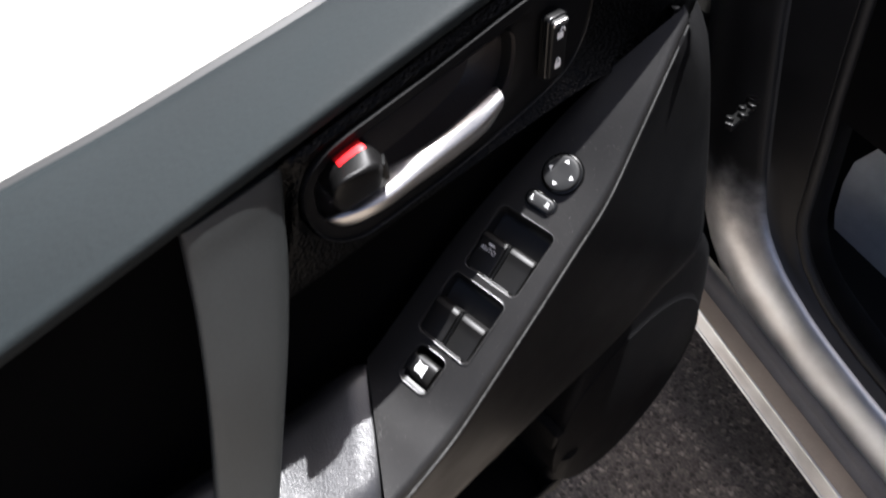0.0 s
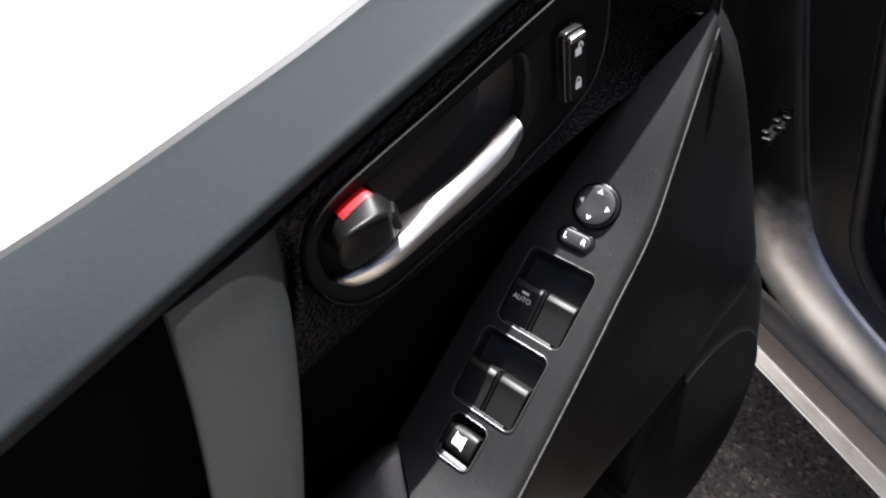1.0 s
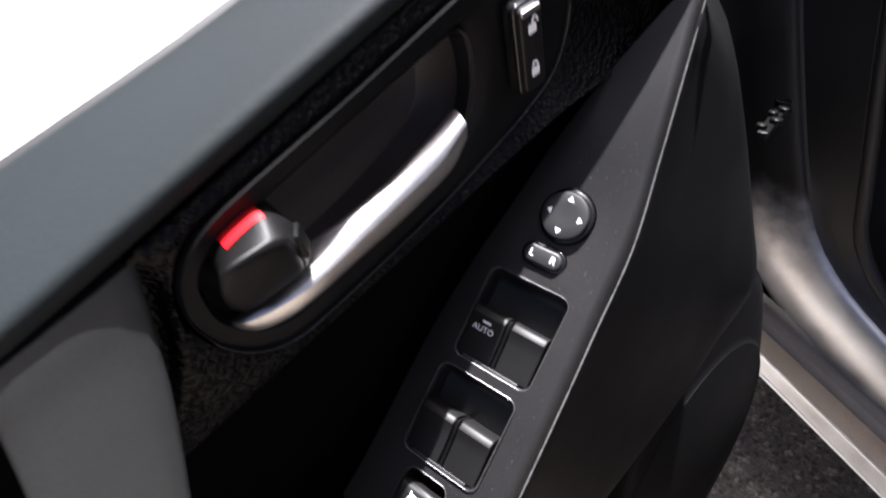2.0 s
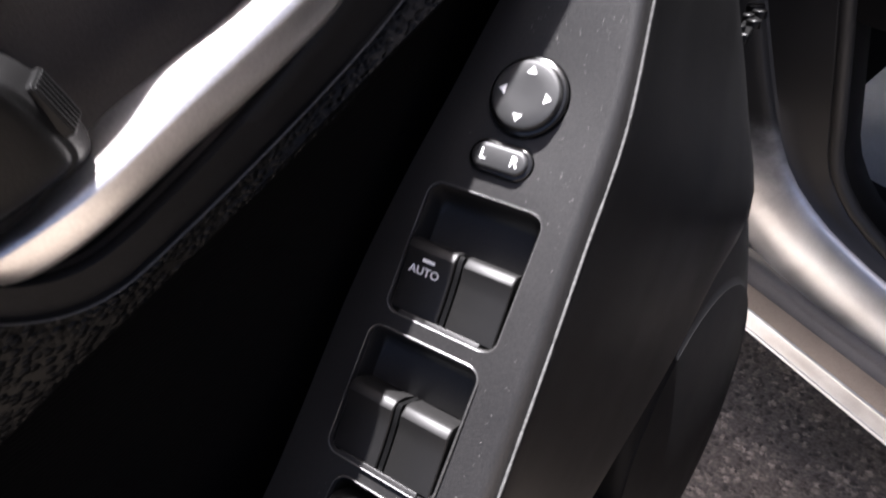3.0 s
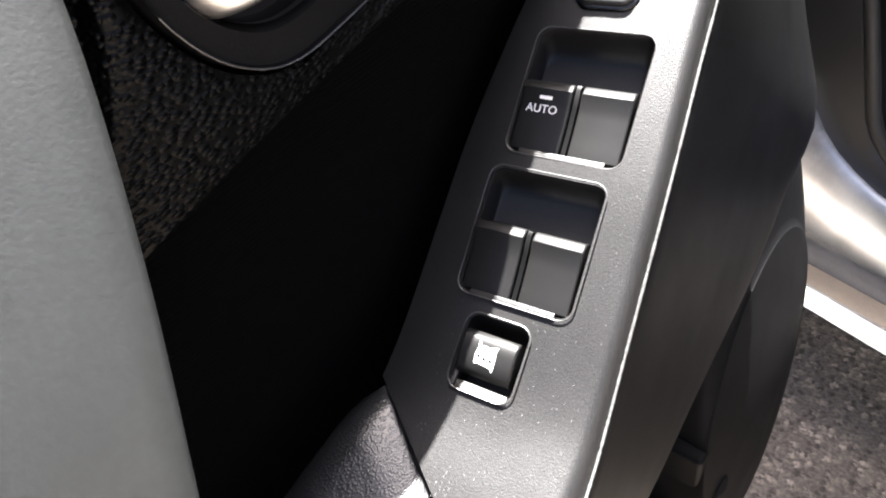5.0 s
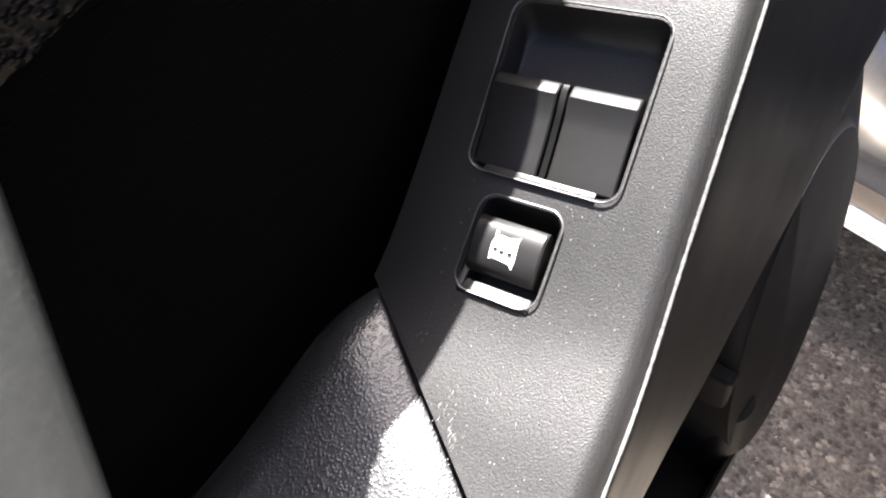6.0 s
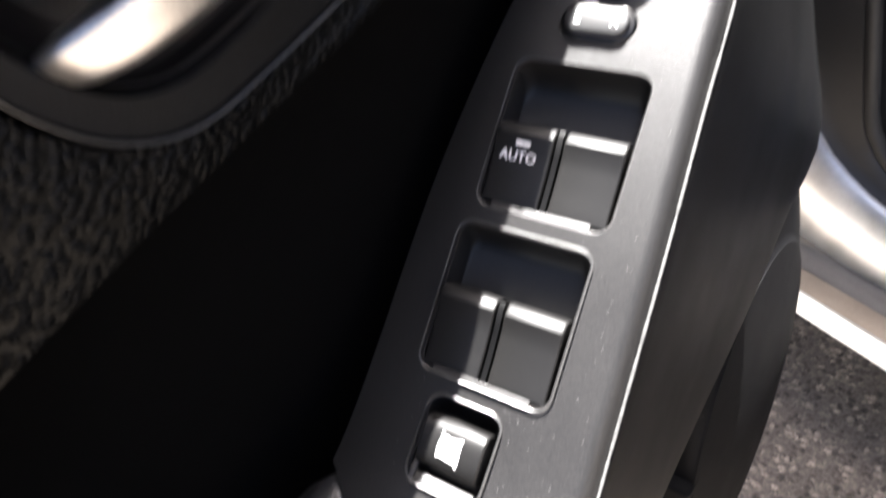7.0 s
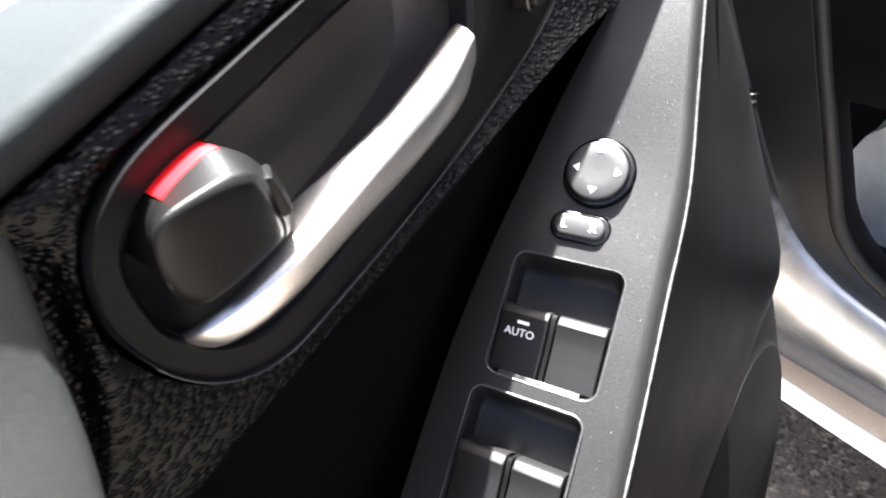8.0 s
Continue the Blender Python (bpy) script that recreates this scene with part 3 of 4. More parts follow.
def lock_button():
    m = frame_at((-0.1735, 0.3215, 1.0875), (0, 0.97, 0.05), (0, 0.13, 0.99))
    bm = bmesh.new()
    slab(bm, rounded_outline(0.0155, 0.042, 0.003), -0.006, 0.0006, m, 0.001)
    ob = tagged(part("lock_switch", bm, GLOSS, None), "black door lock rocker with white padlock marks", "lock switch")
    bm = bmesh.new()
    slab(bm, rounded_outline(0.013, 0.0385, 0.0025), 0.0003, 0.0032, m, 0.0012)
    part("rocker", bm, SWITCH, ob)
    for y, open_lock in ((0.0095, True), (-0.0105, False)):
        bm = bmesh.new()
        mm = m @ Matrix.Translation((0, y, 0.0033))
        slab(bm, rounded_outline(0.0048, 0.0042, 0.0006), 0, 0.0002, mm)
        shift = 0.0018 if open_lock else 0.0
        arc = [mm @ Vector((shift + 0.0016 * math.cos(a), 0.0021 + 0.0026 * math.sin(a), 0.0001)) for a in np.linspace(0, math.pi, 9)]
        tube(bm, arc, 0.00045, 6)
        part("padlock_mark", bm, WHITE, ob, smooth=False)
    bm = bmesh.new()
    slab(bm, rounded_outline(0.0115, 0.0030, 0.0012), 0, 0.0008, m @ Matrix.Translation((0, 0.0172, 0.0028)), 0.0004)
    part("rocker_tip", bm, CHROME, ob, "bright silver tip")
    return ob


def pull_strap():
    """Grey pull handle that bridges from the window sill to the armrest."""
    right = smooth_row([(-0.1845, 0.1435, 1.0872), (-0.1785, 0.1353, 1.0626), (-0.1692, 0.1257, 1.0369), (-0.1549, 0.1078, 0.9985), (-0.1385, 0.0842, 0.9536), (-0.1204, 0.0577, 0.9040), (-0.100, 0.029, 0.849), (-0.085, 0.010, 0.81)], 40)
    left = smooth_row([(-0.1835, 0.0853, 1.0775), (-0.1790, 0.0798, 1.0590), (-0.1678, 0.0693, 1.0271), (-0.1502, 0.0508, 0.9799), (-0.1323, 0.0294, 0.9315), (-0.1180, 0.0110, 0.8930), (-0.100, -0.013, 0.845), (-0.085, -0.032, 0.806)], 40)
    bm = bmesh.new()
    rows = []
    for i, (a, b) in enumerate(zip(left, right)):
        along = (left[min(i + 1, 39)] - left[max(i - 1, 0)] + right[min(i + 1, 39)] - right[max(i - 1, 0)]).normalized()
        w = (b - a)
        out = along.cross(w).normalized()
        if out.x < 0:
            out = -out
        loop = []
        for f, h in ((0.0, -0.004), (0.02, 0.0), (0.06, 0.0010), (0.2, 0.0016), (0.5, 0.0020), (0.8, 0.0014), (0.95, 0.0004), (0.99, -0.001), (1.0, -0.005), (0.97, -0.016), (0.7, -0.018), (0.3, -0.018), (0.03, -0.016)):
            loop.append(a + w * f + out * (h - 0.0010 if i == 0 else h))
        rows.append(loop)
    loft(bm, rows, closed=True, cap=True)
    return tagged(part("pull_handle", bm, PULL, None, angle=50), "grey moulded plastic pull handle, dusty and scuffed", "pull handle")


def armrest_pad():
    bm = bmesh.new()
    rows = []
    for f in [k / 26 for k in range(25)] + [0.964, 0.970, 0.976, 0.982, 0.987, 0.992, 0.996, 1.0]:
        row = []
        for k, (x, dz) in enumerate(((-0.214, -0.056), (-0.205, -0.040), (-0.197, -0.023), (-0.190, -0.0095), (-0.1835, -0.001), (-0.176, 0.0034), (-0.167, 0.0036), (-0.152, 0.0012), (-0.130, 0.0), (-0.112, -0.001), (-0.098, -0.004), (-0.090, -0.012), (-0.086, -0.03), (-0.086, -0.10))):
            rear = -0.45
            tip = 0.1565 - 0.525 * (max(x, -0.179) + 0.179) - max(0, -0.179 - x) * 2.0
            y = rear + (tip - rear) * f
            dz -= 0.0060 * max(0, 1 - (tip - y) / 0.024) ** 2
            v = y - 0.2 * (x + 0.148)
            row.append(Vector((x, y, (curve_at(PLATE_Z, v) if v > 0.06 else 0.8615) - 0.1 * (x + 0.148) + dz + 0.0005)))
        rows.append(row)
    rows.append([Vector((p.x, p.y + 0.002, p.z - 0.006)) for p in rows[-1]])
    loft(bm, rows)
    return tagged(part("armrest", bm, LEATHER, None, angle=70), "black grained leatherette armrest behind the switch panel", "armrest")


def well_cutter(bm, m, w, h):
    """A hollow with rounded corners whose front wall runs into the floor in a wide curve."""
    rim = rounded_outline(w, h, 0.0048)
    rows = []
    for o, z in ((0.0016, 0.02), (0.0011, 0.0006), (0.0004, -0.0003), (0.0, -0.0014)):
        rows.append([m @ Vector((x, y, z)) for x, y in rounded_outline(w + 2 * o, h + 2 * o, 0.0048 + o)])
    for f in (0.15, 0.3, 0.5, 0.7, 0.85, 1.0):
        row = []
        for x, y in rim:
            q = (1 - math.cos(f * math.pi / 2)) * 0.0075
            depth = -0.001 - 0.0135 * math.sin(f * math.pi / 2)
            row.append(m @ Vector((x * (1 - 0.05 * f), y - (q if y > 0 else -0.0006 * f), depth)))
        rows.append(row)
    loft(bm, rows, closed=True, cap=True)


def switch_plate():
    bm = bmesh.new()
    rows = []
    ws = [0, 0.02] + [0.02 + 0.96 * k / 20 for k in range(1, 20)] + [0.98, 1.0]
    N = 60
    for t in range(N + 1):
        row = []
        for w in ws:
            x0 = -0.179 + 0.089 * w
            rear_y = 0.1565 - 0.525 * (x0 + 0.179) + 0.0012
            v_rear = rear_y - 0.2 * (x0 + 0.148)
            v = v_rear + (0.416 - v_rear) * t / N
            lo, hi = curve_at(PLATE_LEFT, v), curve_at(PLATE_RIGHT, v) - 0.0018
            row.append(plate_point(lo + (hi - lo) * w, v))
        # rounded outer shoulder
        e = row[-1]
        for dx, dz in ((0.0016, -0.0004), (0.0032, -0.0015), (0.0046, -0.0033), (0.0057, -0.0058), (0.0064, -0.0085), (0.0067, -0.0110)):
            row.append(e + Vector((dx, 0, dz)))
        deep = min(1.0, 0.22 + 4.0 * (1 - t / N))
        low = [Vector((min(p.x, e.x - 0.007), p.y + 0.010 * deep, p.z - 0.028 * deep)) for p in row]
        rows.append(row + low[::-1])
    loft(bm, rows, closed=True, cap=True)
    base = finish("switch_plate", bm, PLATE)
    cutters = []
    for place, along, w, h in WELLS:
        c = bmesh.new()
        m = frame_at(place, ACROSS, along)
        well_cutter(c, m, w, h)
        cutters.append(c)
    for place, along, w, h in (KNOB_SEAT, PAIR_SEAT):
        c = bmesh.new()
        m = frame_at(place, ACROSS, along)
        slab(c, rounded_outline(w, h, min(w, h) * 0.499, 10), -0.004, 0.02, m)
        cutters.append(c)
    me = cut(base, cutters)
    me.name = "switch_panel"
    return tagged(new("switch_panel", me), "grained black plastic window switch panel, dusty and scuffed", "switch panel")


ALONG = (-0.085, 0.80, 0.60)
WELLS = [((-0.1488, 0.271, 0.9568), ALONG, 0.046, 0.052), ((-0.1445, 0.2225, 0.9218), ALONG, 0.0465, 0.052), ((-0.1410, 0.1830, 0.8945), (-0.07, 0.86, 0.48), 0.0255, 0.029)]
KNOB_SEAT = ((-0.1535, 0.3235, 0.9968), (-0.06, 0.77, 0.64), 0.031, 0.031)
PAIR_SEAT = ((-0.1530, 0.3040, 0.9818), (-0.06, 0.78, 0.62), 0.0262, 0.0135)
plate = switch_plate()


def rocker(m, x0, x1, y0, y1, parent, name, lift=0.0035):
    """A rocker cap: hollowed top that rises to a bevelled front lip."""
    prof = [(y0, -0.014), (y0, -0.0022), (y0 + 0.0006, -0.0012)]
    for k in range(1, 8):
        f = k / 8
        prof.append((y0 + (y1 - y0) * f, -0.0010 + lift * f ** 1.6))
    prof = prof[:-1] + [(y1 - 0.0019, lift - 0.0003), (y1 - 0.0014, lift - 0.0004), (y1 + 0.0012, lift - 0.0018), (y1 + 0.0020, lift - 0.0029), (y1 + 0.0026, -0.004), (y1 + 0.0016, -0.014)]
    bm = bmesh.new()
    rows = []
    for x, s in ((x0, 0.0008), (x0 + 0.0004, 0.0002), (x0 + 0.001, 0), (x1 - 0.001, 0), (x1 - 0.0004, 0.0002), (x1, 0.0008)):
        rows.append([m @ Vector((x, y, z - s)) for y, z in prof])
    loft(bm, rows, closed=True, cap=True)
    return part(name, bm, SWITCH, parent, angle=30)


def well_rims():
    """Thin pale edge round each well; its highlight is put into the colour."""
    for place, along, w, h in WELLS:
        m = frame_at(place, ACROSS, along)
        bm = bmesh.new()
        loop = [m @ Vector((x, y, -0.00005)) for x, y in rounded_outline(w + 0.0019, h + 0.0019, 0.0057)]
        tube(bm, loop + loop[:1], 0.00034, 6)
        part("well_edge", bm, RIM, plate, "thin pale edge of the switch well, highlight put into its colour")


def window_switches():
    for n, (place, along, w, h) in enumerate(WELLS[:2]):
        m = frame_at(place, ACROSS, along)
        bm = bmesh.new()
        box(bm, (-w / 2 + 0.0055, -0.0010, -0.0012), (w / 2 - 0.0055, 0.0010, 0.0001), m @ Matrix.Translation((0, -h / 2 + 0.0004, -0.0002)) @ Euler((radians(-15), 0, 0)).to_matrix().to_4x4(), 0.0003)
        part("well_rim", bm, PLATE, plate)
        a = rocker(m, -0.0222, -0.0016, -0.0252, 0.0015, plate, "window_switch")
        b = rocker(m, 0.0020, 0.0222, -0.0252, 0.0015, plate, "window_switch")
        tagged(a, "black window rocker marked for automatic travel" if n == 0 else "black window rocker")
        tagged(b, "black window rocker")
        bm = bmesh.new()
        loft(bm, [[m @ Vector((x, y, z)) for y, z in ((-0.0250, -0.014), (-0.0250, -0.0020), (-0.0150, -0.0012), (-0.0060, 0.0004), (0.0010, 0.0024), (0.0030, 0.0018), (0.0034, -0.014))] for x in (-0.0007, 0.0011)], closed=True, cap=True)
        part("switch_divider", bm, CHECK, plate)
        if n == 0:
            mm = m @ Matrix.Translation((-0.0128, -0.0080, 0.00075)) @ Euler((radians(9), 0, 0)).to_matrix().to_4x4()
            lettering("AUTO", 0.0047, mm, a)
            bm = bmesh.new()
            slab(bm, rounded_outline(0.0052, 0.0014, 0.0003), 0, 0.0002, m @ Matrix.Translation((-0.0118, -0.0035, 0.0020)) @ Euler((radians(24), 0, 0)).to_matrix().to_4x4())
            part("window_mark", bm, WHITE, a, smooth=False)


def lockout_switch():
    place, along, w, h = WELLS[2]
    m = frame_at(place, ACROSS, along)
    bm = bmesh.new()
    prof = [(0.0084, -0.012), (0.0084, 0.0010), (0.0080, 0.0020), (0.0062, 0.0031), (0.0052, 0.0034), (0.0036, 0.0036), (0.0016, 0.0035), (-0.0010, 0.0032), (-0.0036, 0.0027), (-0.0060, 0.0018), (-0.0078, 0.0006), (-0.0090, -0.0016), (-0.0092, -0.012)]
    loft(bm, [[m @ Vector((x, y, z - d)) for y, z in prof] for x, d in ((-0.0112, 0.0007), (-0.0106, 0.0), (0.0106, 0.0), (0.0112, 0.0007))], closed=True, cap=True)
    ob = part("lockout_switch", bm, SWITCH, plate, "black window lock button with a white mark", angle=40)
    bm = bmesh.new()
    slab(bm, rounded_outline(0.024, 0.0050, 0.001), -0.0165, -0.0045, m @ Matrix.Translation((0, -0.0120, 0.0030)) @ Euler((radians(-22), 0, 0)).to_matrix().to_4x4(), 0.0008)
    # Left slab is added to catch sun as the lit sliver of the well's wall.
    slab(bm, rounded_outline(0.0024, 0.0090, 0.0006), -0.0165, -0.0036, m @ Matrix.Translation((-0.0110, -0.0094, 0.0026)) @ Euler((radians(-14), 0, 0)).to_matrix().to_4x4(), 0.0006)
    part("well_ramp", bm, PLATE, plate)
    top = sorted((y, z) for y, z in prof if z > -0.01)[1:-1]

    def lie(bm, low, high):
        """Lays a flat mark on the button's curved top."""
        for y in (-0.0030, -0.0015, 0.0, 0.0015, 0.0030, 0.0045, 0.0058):
            bmesh.ops.bisect_plane(bm, geom=bm.verts[:] + bm.edges[:] + bm.faces[:], plane_co=(0, y, 0), plane_no=(0, 1, 0))
        for v in bm.verts:
            v.co = m @ Vector((v.co.x, v.co.y, float(np.interp(v.co.y, [p[0] for p in top], [p[1] for p in top])) + (high if v.co.z > 0.5 else low)))

    bm = bmesh.new()
    pane = [(-0.0048, 0.0030), (-0.0050, 0.0056), (-0.0043, 0.0055), (-0.0036, 0.0038), (-0.0026, 0.0044), (-0.0002, 0.0040), (0.0038, 0.0052), (0.0034, 0.0040), (0.0038, -0.0024), (0.0034, -0.0050), (0.0021, -0.0036), (-0.0038, -0.0030), (-0.0051, -0.0036), (-0.0054, 0.0), (-0.0052, 0.0018)]
    slab(bm, [(x * 0.9 + 0.0006, y * 0.95 - 0.0006) for x, y in pane[::-1]], 0, 1)
    lie(bm, -0.0002, 0.00012)
    part("window_mark", bm, WHITE, ob, smooth=False)
    for x, y in ((-0.0026, -0.0008), (-0.0004, -0.0012), (0.0022, -0.0012)):
        bm = bmesh.new()
        slab(bm, [(x - 0.0008, y - 0.0004), (x + 0.0008, y - 0.0004), (x + 0.0006, y + 0.0005), (x - 0.0006, y + 0.0005)], 0, 1)
        lie(bm, 0.0, 0.0005)
        part("dark_mark", bm, SWITCH, ob, smooth=False)


def mirror_knob():
    place, along, w, h = KNOB_SEAT
    m = frame_at(place, ACROSS, along)
    bm = bmesh.new()
    n = 40
    rows = []
    for r, z in ((0.0148, -0.0039), (0.0148, 0.0018), (0.0143, 0.0030), (0.0134, 0.0034), (0.0131, 0.0030), (0.0130, 0.0016)):
        rows.append([m @ Vector((r * math.cos(2 * math.pi * k / n), r * math.sin(2 * math.pi * k / n), z)) for k in range(n)])
    loft(bm, rows, closed=True)
    ob = part("mirror_knob", bm, GLOSS, plate, "round black mirror adjuster with white arrows")
    bm = bmesh.new()
    rows = []
    for r, z in ((0.0129, 0.0010), (0.0128, 0.0046), (0.0122, 0.0056), (0.0110, 0.0060), (0.0060, 0.0058), (0.0002, 0.0057)):
        rows.append([m @ Vector((r * math.cos(2 * math.pi * k / n), r * math.sin(2 * math.pi * k / n), z)) for k in range(n)])
    loft(bm, rows, closed=True)
    part("knob_cap", bm, KNOBCAP, ob, "satin grey cap")
    for k in range(4):
        q = m @ Matrix.Rotation(math.pi / 2 * k, 4, "Z") @ Matrix.Translation((0, 0.0088, 0.0060))
        bm = bmesh.new()
        slab(bm, [(-0.0018, -0.0012), (0.0018, -0.0012), (0, 0.0014)], 0, 0.0002, q)
        part("arrow_mark", bm, WHITE, ob, smooth=False)


def mirror_selector():
    place, along, w, h = PAIR_SEAT
    m = frame_at(place, ACROSS, along)
    bm = bmesh.new()
    slab(bm, rounded_outline(0.0252, 0.0125, 0.0062, 10), -0.0039, 0.0012, m, 0.0008)
    ob = part("mirror_selector", bm, GLOSS, plate, "black oval side selector with white letters")
    bm = bmesh.new()
    slab(bm, rounded_outline(0.0218, 0.0094, 0.0046, 10), 0.0008, 0.0034, m, 0.0012)
    part("selector_cap", bm, KNOBCAP, ob, "satin grey cap")
    for letter, x in (("L", -0.0062), ("R", 0.0062)):
        lettering(letter, 0.0056, m @ Matrix.Translation((x, 0, 0.0036)), ob)


def plate_dust():
    """Pale flecks and a scuff lying on the switch panel."""
    rng = random.Random(5)
    bm = bmesh.new()

    def fleck(x, v, length, width, turn):
        p = plate_point(x, v)
        ex = (plate_point(x + 0.001, v) - p).normalized()
        ey = (plate_point(x, v + 0.001) - p).normalized()
        up = ex.cross(ey).normalized()
        c, s = math.cos(turn), math.sin(turn)
        ring = [p + up * 0.0001 + (ex * (c * i - s * j) + ey * (s * i + c * j)) for i, j in ((-width, -length * 0.6), (0, -length), (width, -length * 0.4), (width * 0.7, length * 0.5), (0, length), (-width, length * 0.5))]
        low = [bm.verts.new(q - up * 0.0002) for q in ring]
        top = [bm.verts.new(q + up * 0.00008) for q in ring]
        bm.faces.new(top)
        for i in range(6):
            bm.faces.new((low[i], low[(i + 1) % 6], top[(i + 1) % 6], top[i]))

    seats = [(Vector(w[0]), max(w[2], w[3]) * 0.62) for w in WELLS] + [(Vector(KNOB_SEAT[0]), 0.019), (Vector(PAIR_SEAT[0]), 0.016)]
    for k in range(420):
        v = rng.uniform(0.10, 0.36)
        lo, hi = curve_at(PLATE_LEFT, max(v, 0.12)), curve_at(PLATE_RIGHT, v)
        x = lo + (hi - lo) * (0.25 + 0.73 * rng.random() ** 0.7)
        if v < 0.155 - 0.7 * (x + 0.179) + 0.004:
            continue
        p = plate_point(x, v)
        if any((p - c).length < r for c, r in seats):
            continue
        fleck(x, v, rng.uniform(0.00008, 0.00034) * (2.0 if rng.random() < 0.08 else 1), rng.uniform(0.00005, 0.00013), rng.uniform(-0.5, 0.5))
    for k in range(26):
        f = rng.random()
        x = -0.1356 + 0.0095 * f + rng.gauss(0, 0.0008)
        fleck(x, 0.1345 - 0.006 * f + rng.gauss(0, 0.0016) + 0.001, rng.uniform(0.0003, 0.0011), rng.uniform(0.00004, 0.00009), rng.uniform(-0.25, 0.25))
    tagged(part("dust", bm, DUST, plate, "pale dust flecks and a small scuff", smooth=False), kind="stuff")


plate_dust()
well_rims()
window_switches()
lockout_switch()
mirror_knob()
mirror_selector()
door_shell()
belt_pad()
glass_channel()
upper_panel()
insert_panel()
handle_bezel()
handle_bowl()
inside_handle()
lock_knob()
lock_button()
pull_strap()
armrest_pad()


def side_trim():
    """Lower trim that falls from the switch panel's outer edge to the pocket."""
    seam = []
    for v in [0.02, 0.06] + [0.09 + 0.326 * k / 24 for k in range(25)]:
        x = curve_at(PLATE_RIGHT, v) if v > 0.08 else -0.0852
        seam.append(plate_point(x, v) + Vector((0.0056, 0, -0.0105)))
    seam = [Vector((-0.080, -0.45, 0.845))] + seam + [Vector((-0.160, 0.430, 1.076)), Vector((-0.177, 0.450, 1.068)), Vector((-0.19, 0.470, 1.058))]
    low = [(-0.085, -0.45, 0.68), (-0.090, 0.0, 0.69), (-0.100, 0.226, 0.719), (-0.100, 0.266, 0.732), (-0.101, 0.30, 0.742), (-0.105, 0.40, 0.757), (-0.108, 0.46, 0.785), (-0.110, 0.512, 0.812), (-0.128, 0.514, 0.88), (-0.150, 0.507, 0.965), (-0.170, 0.498, 1.03), (-0.19, 0.490, 1.062)]
    n = 64
    top, bottom = smooth_row(seam, n * 3), smooth_row(low, n * 3)
    bm = bmesh.new()
    rows = []
    for w, bulge in ((-0.012, -0.006), (0.0, 0.0), (0.01, 0.0004), (0.05, 0.0), (0.2, -0.0015), (0.4, -0.002), (0.6, -0.002), (0.8, -0.001), (0.93, -0.001), (0.99, -0.002), (1.0, -0.004), (1.0, -0.012), (0.99, -0.05)):
        row = []
        for j in range(n):
            f = j / (n - 1)
            a, b = top[round(f * (n * 3 - 1))], bottom[round(f * (n * 3 - 1))]
            p = a.lerp(b, w)
            row.append(p + Vector((bulge, bulge * 0.3, 0)))
        rows.append(row)
    loft(bm, rows)
    return part("side_trim", bm, SIDE, door, "satin black lower door trim", angle=60)


def seam_bead():
    """Fine raised edge between switch panel and side trim."""
    bm = bmesh.new()
    pts = [plate_point(curve_at(PLATE_RIGHT, v), v) + Vector((0.0054, 0, -0.0100)) for v in [0.075 + 0.341 * k / 220 for k in range(221)]]
    rng = random.Random(3)
    tube(bm, pts, [0.00052 + 0.00012 * rng.random() - (0.00012 if rng.random() < 0.2 else 0) for _ in pts], 8)
    return part("edge_bead", bm, BEADM, door, "thin pale worn edge line")


side_trim()
seam_bead()


def lower_panel():
    bm = bmesh.new()
    rows = []
    for z, x in ((0.43, -0.180), (0.46, -0.165), (0.60, -0.160), (0.80, -0.165), (0.86, -0.19)):
        rows.append([Vector((x, y, z)) for y in np.linspace(-0.55, 0.50, 12)] + [Vector((x - 0.012, 0.512, z)), Vector((x - 0.05, 0.515, z))])
    loft(bm, rows)
    return part("lower_panel", bm, SIDE, door, "black plastic lower door panel")


def speaker_pod():
    """Round speaker cover that stands off the lower panel."""
    bm = bmesh.new()
    c = Vector((-0.1028, 0.4822, 0.5333))
    outv = Vector((1.0, 0.045, 0.113)).normalized()
    along = (Vector((0, 0.3, 0.95)) - outv * Vector((0, 0.3, 0.95)).dot(outv)).normalized()
    wide = along.cross(outv)
    rows = []
    for h, r, lift in ((-0.100, 0.150, 0.104), (-0.045, 0.1510, 0.104), (-0.018, 0.1515, 0.103), (-0.0115, 0.1520, 0.096), (-0.0080, 0.1524, 0.070), (-0.0050, 0.1526, 0.034), (-0.0030, 0.1528, 0.010), (-0.0022, 0.1530, 0.001), (-0.0012, 0.1529, 0.0), (-0.0008, 0.1515, 0.0)):
        rows.append([c + outv * h + along * (r * math.cos(2 * math.pi * k / 72) + lift * max(0.0, math.cos(2 * math.pi * k / 72)) ** 1.2) + wide * r * math.sin(2 * math.pi * k / 72) for k in range(72)])
    loft(bm, rows, closed=True)
    ob = tagged(part("speaker_cover", bm, POD, None, angle=60), "round black plastic speaker cover low on the door", "speaker")
    bm = bmesh.new()
    rows = []
    for h, r in ((-0.0022, 0.1526), (-0.0008, 0.1524), (0.0002, 0.143), (0.0025, 0.122), (0.0060, 0.088), (0.0090, 0.044), (0.0098, 0.003)):
        rows.append([c + outv * h + along * r * math.cos(2 * math.pi * k / 72) + wide * r * math.sin(2 * math.pi * k / 72) for k in range(72)])
    vs = loft(bm, rows, closed=True)
    bm.faces.new(vs[-1])
    part("grille", bm, POD, ob, "slightly domed grille", angle=60)
    return ob


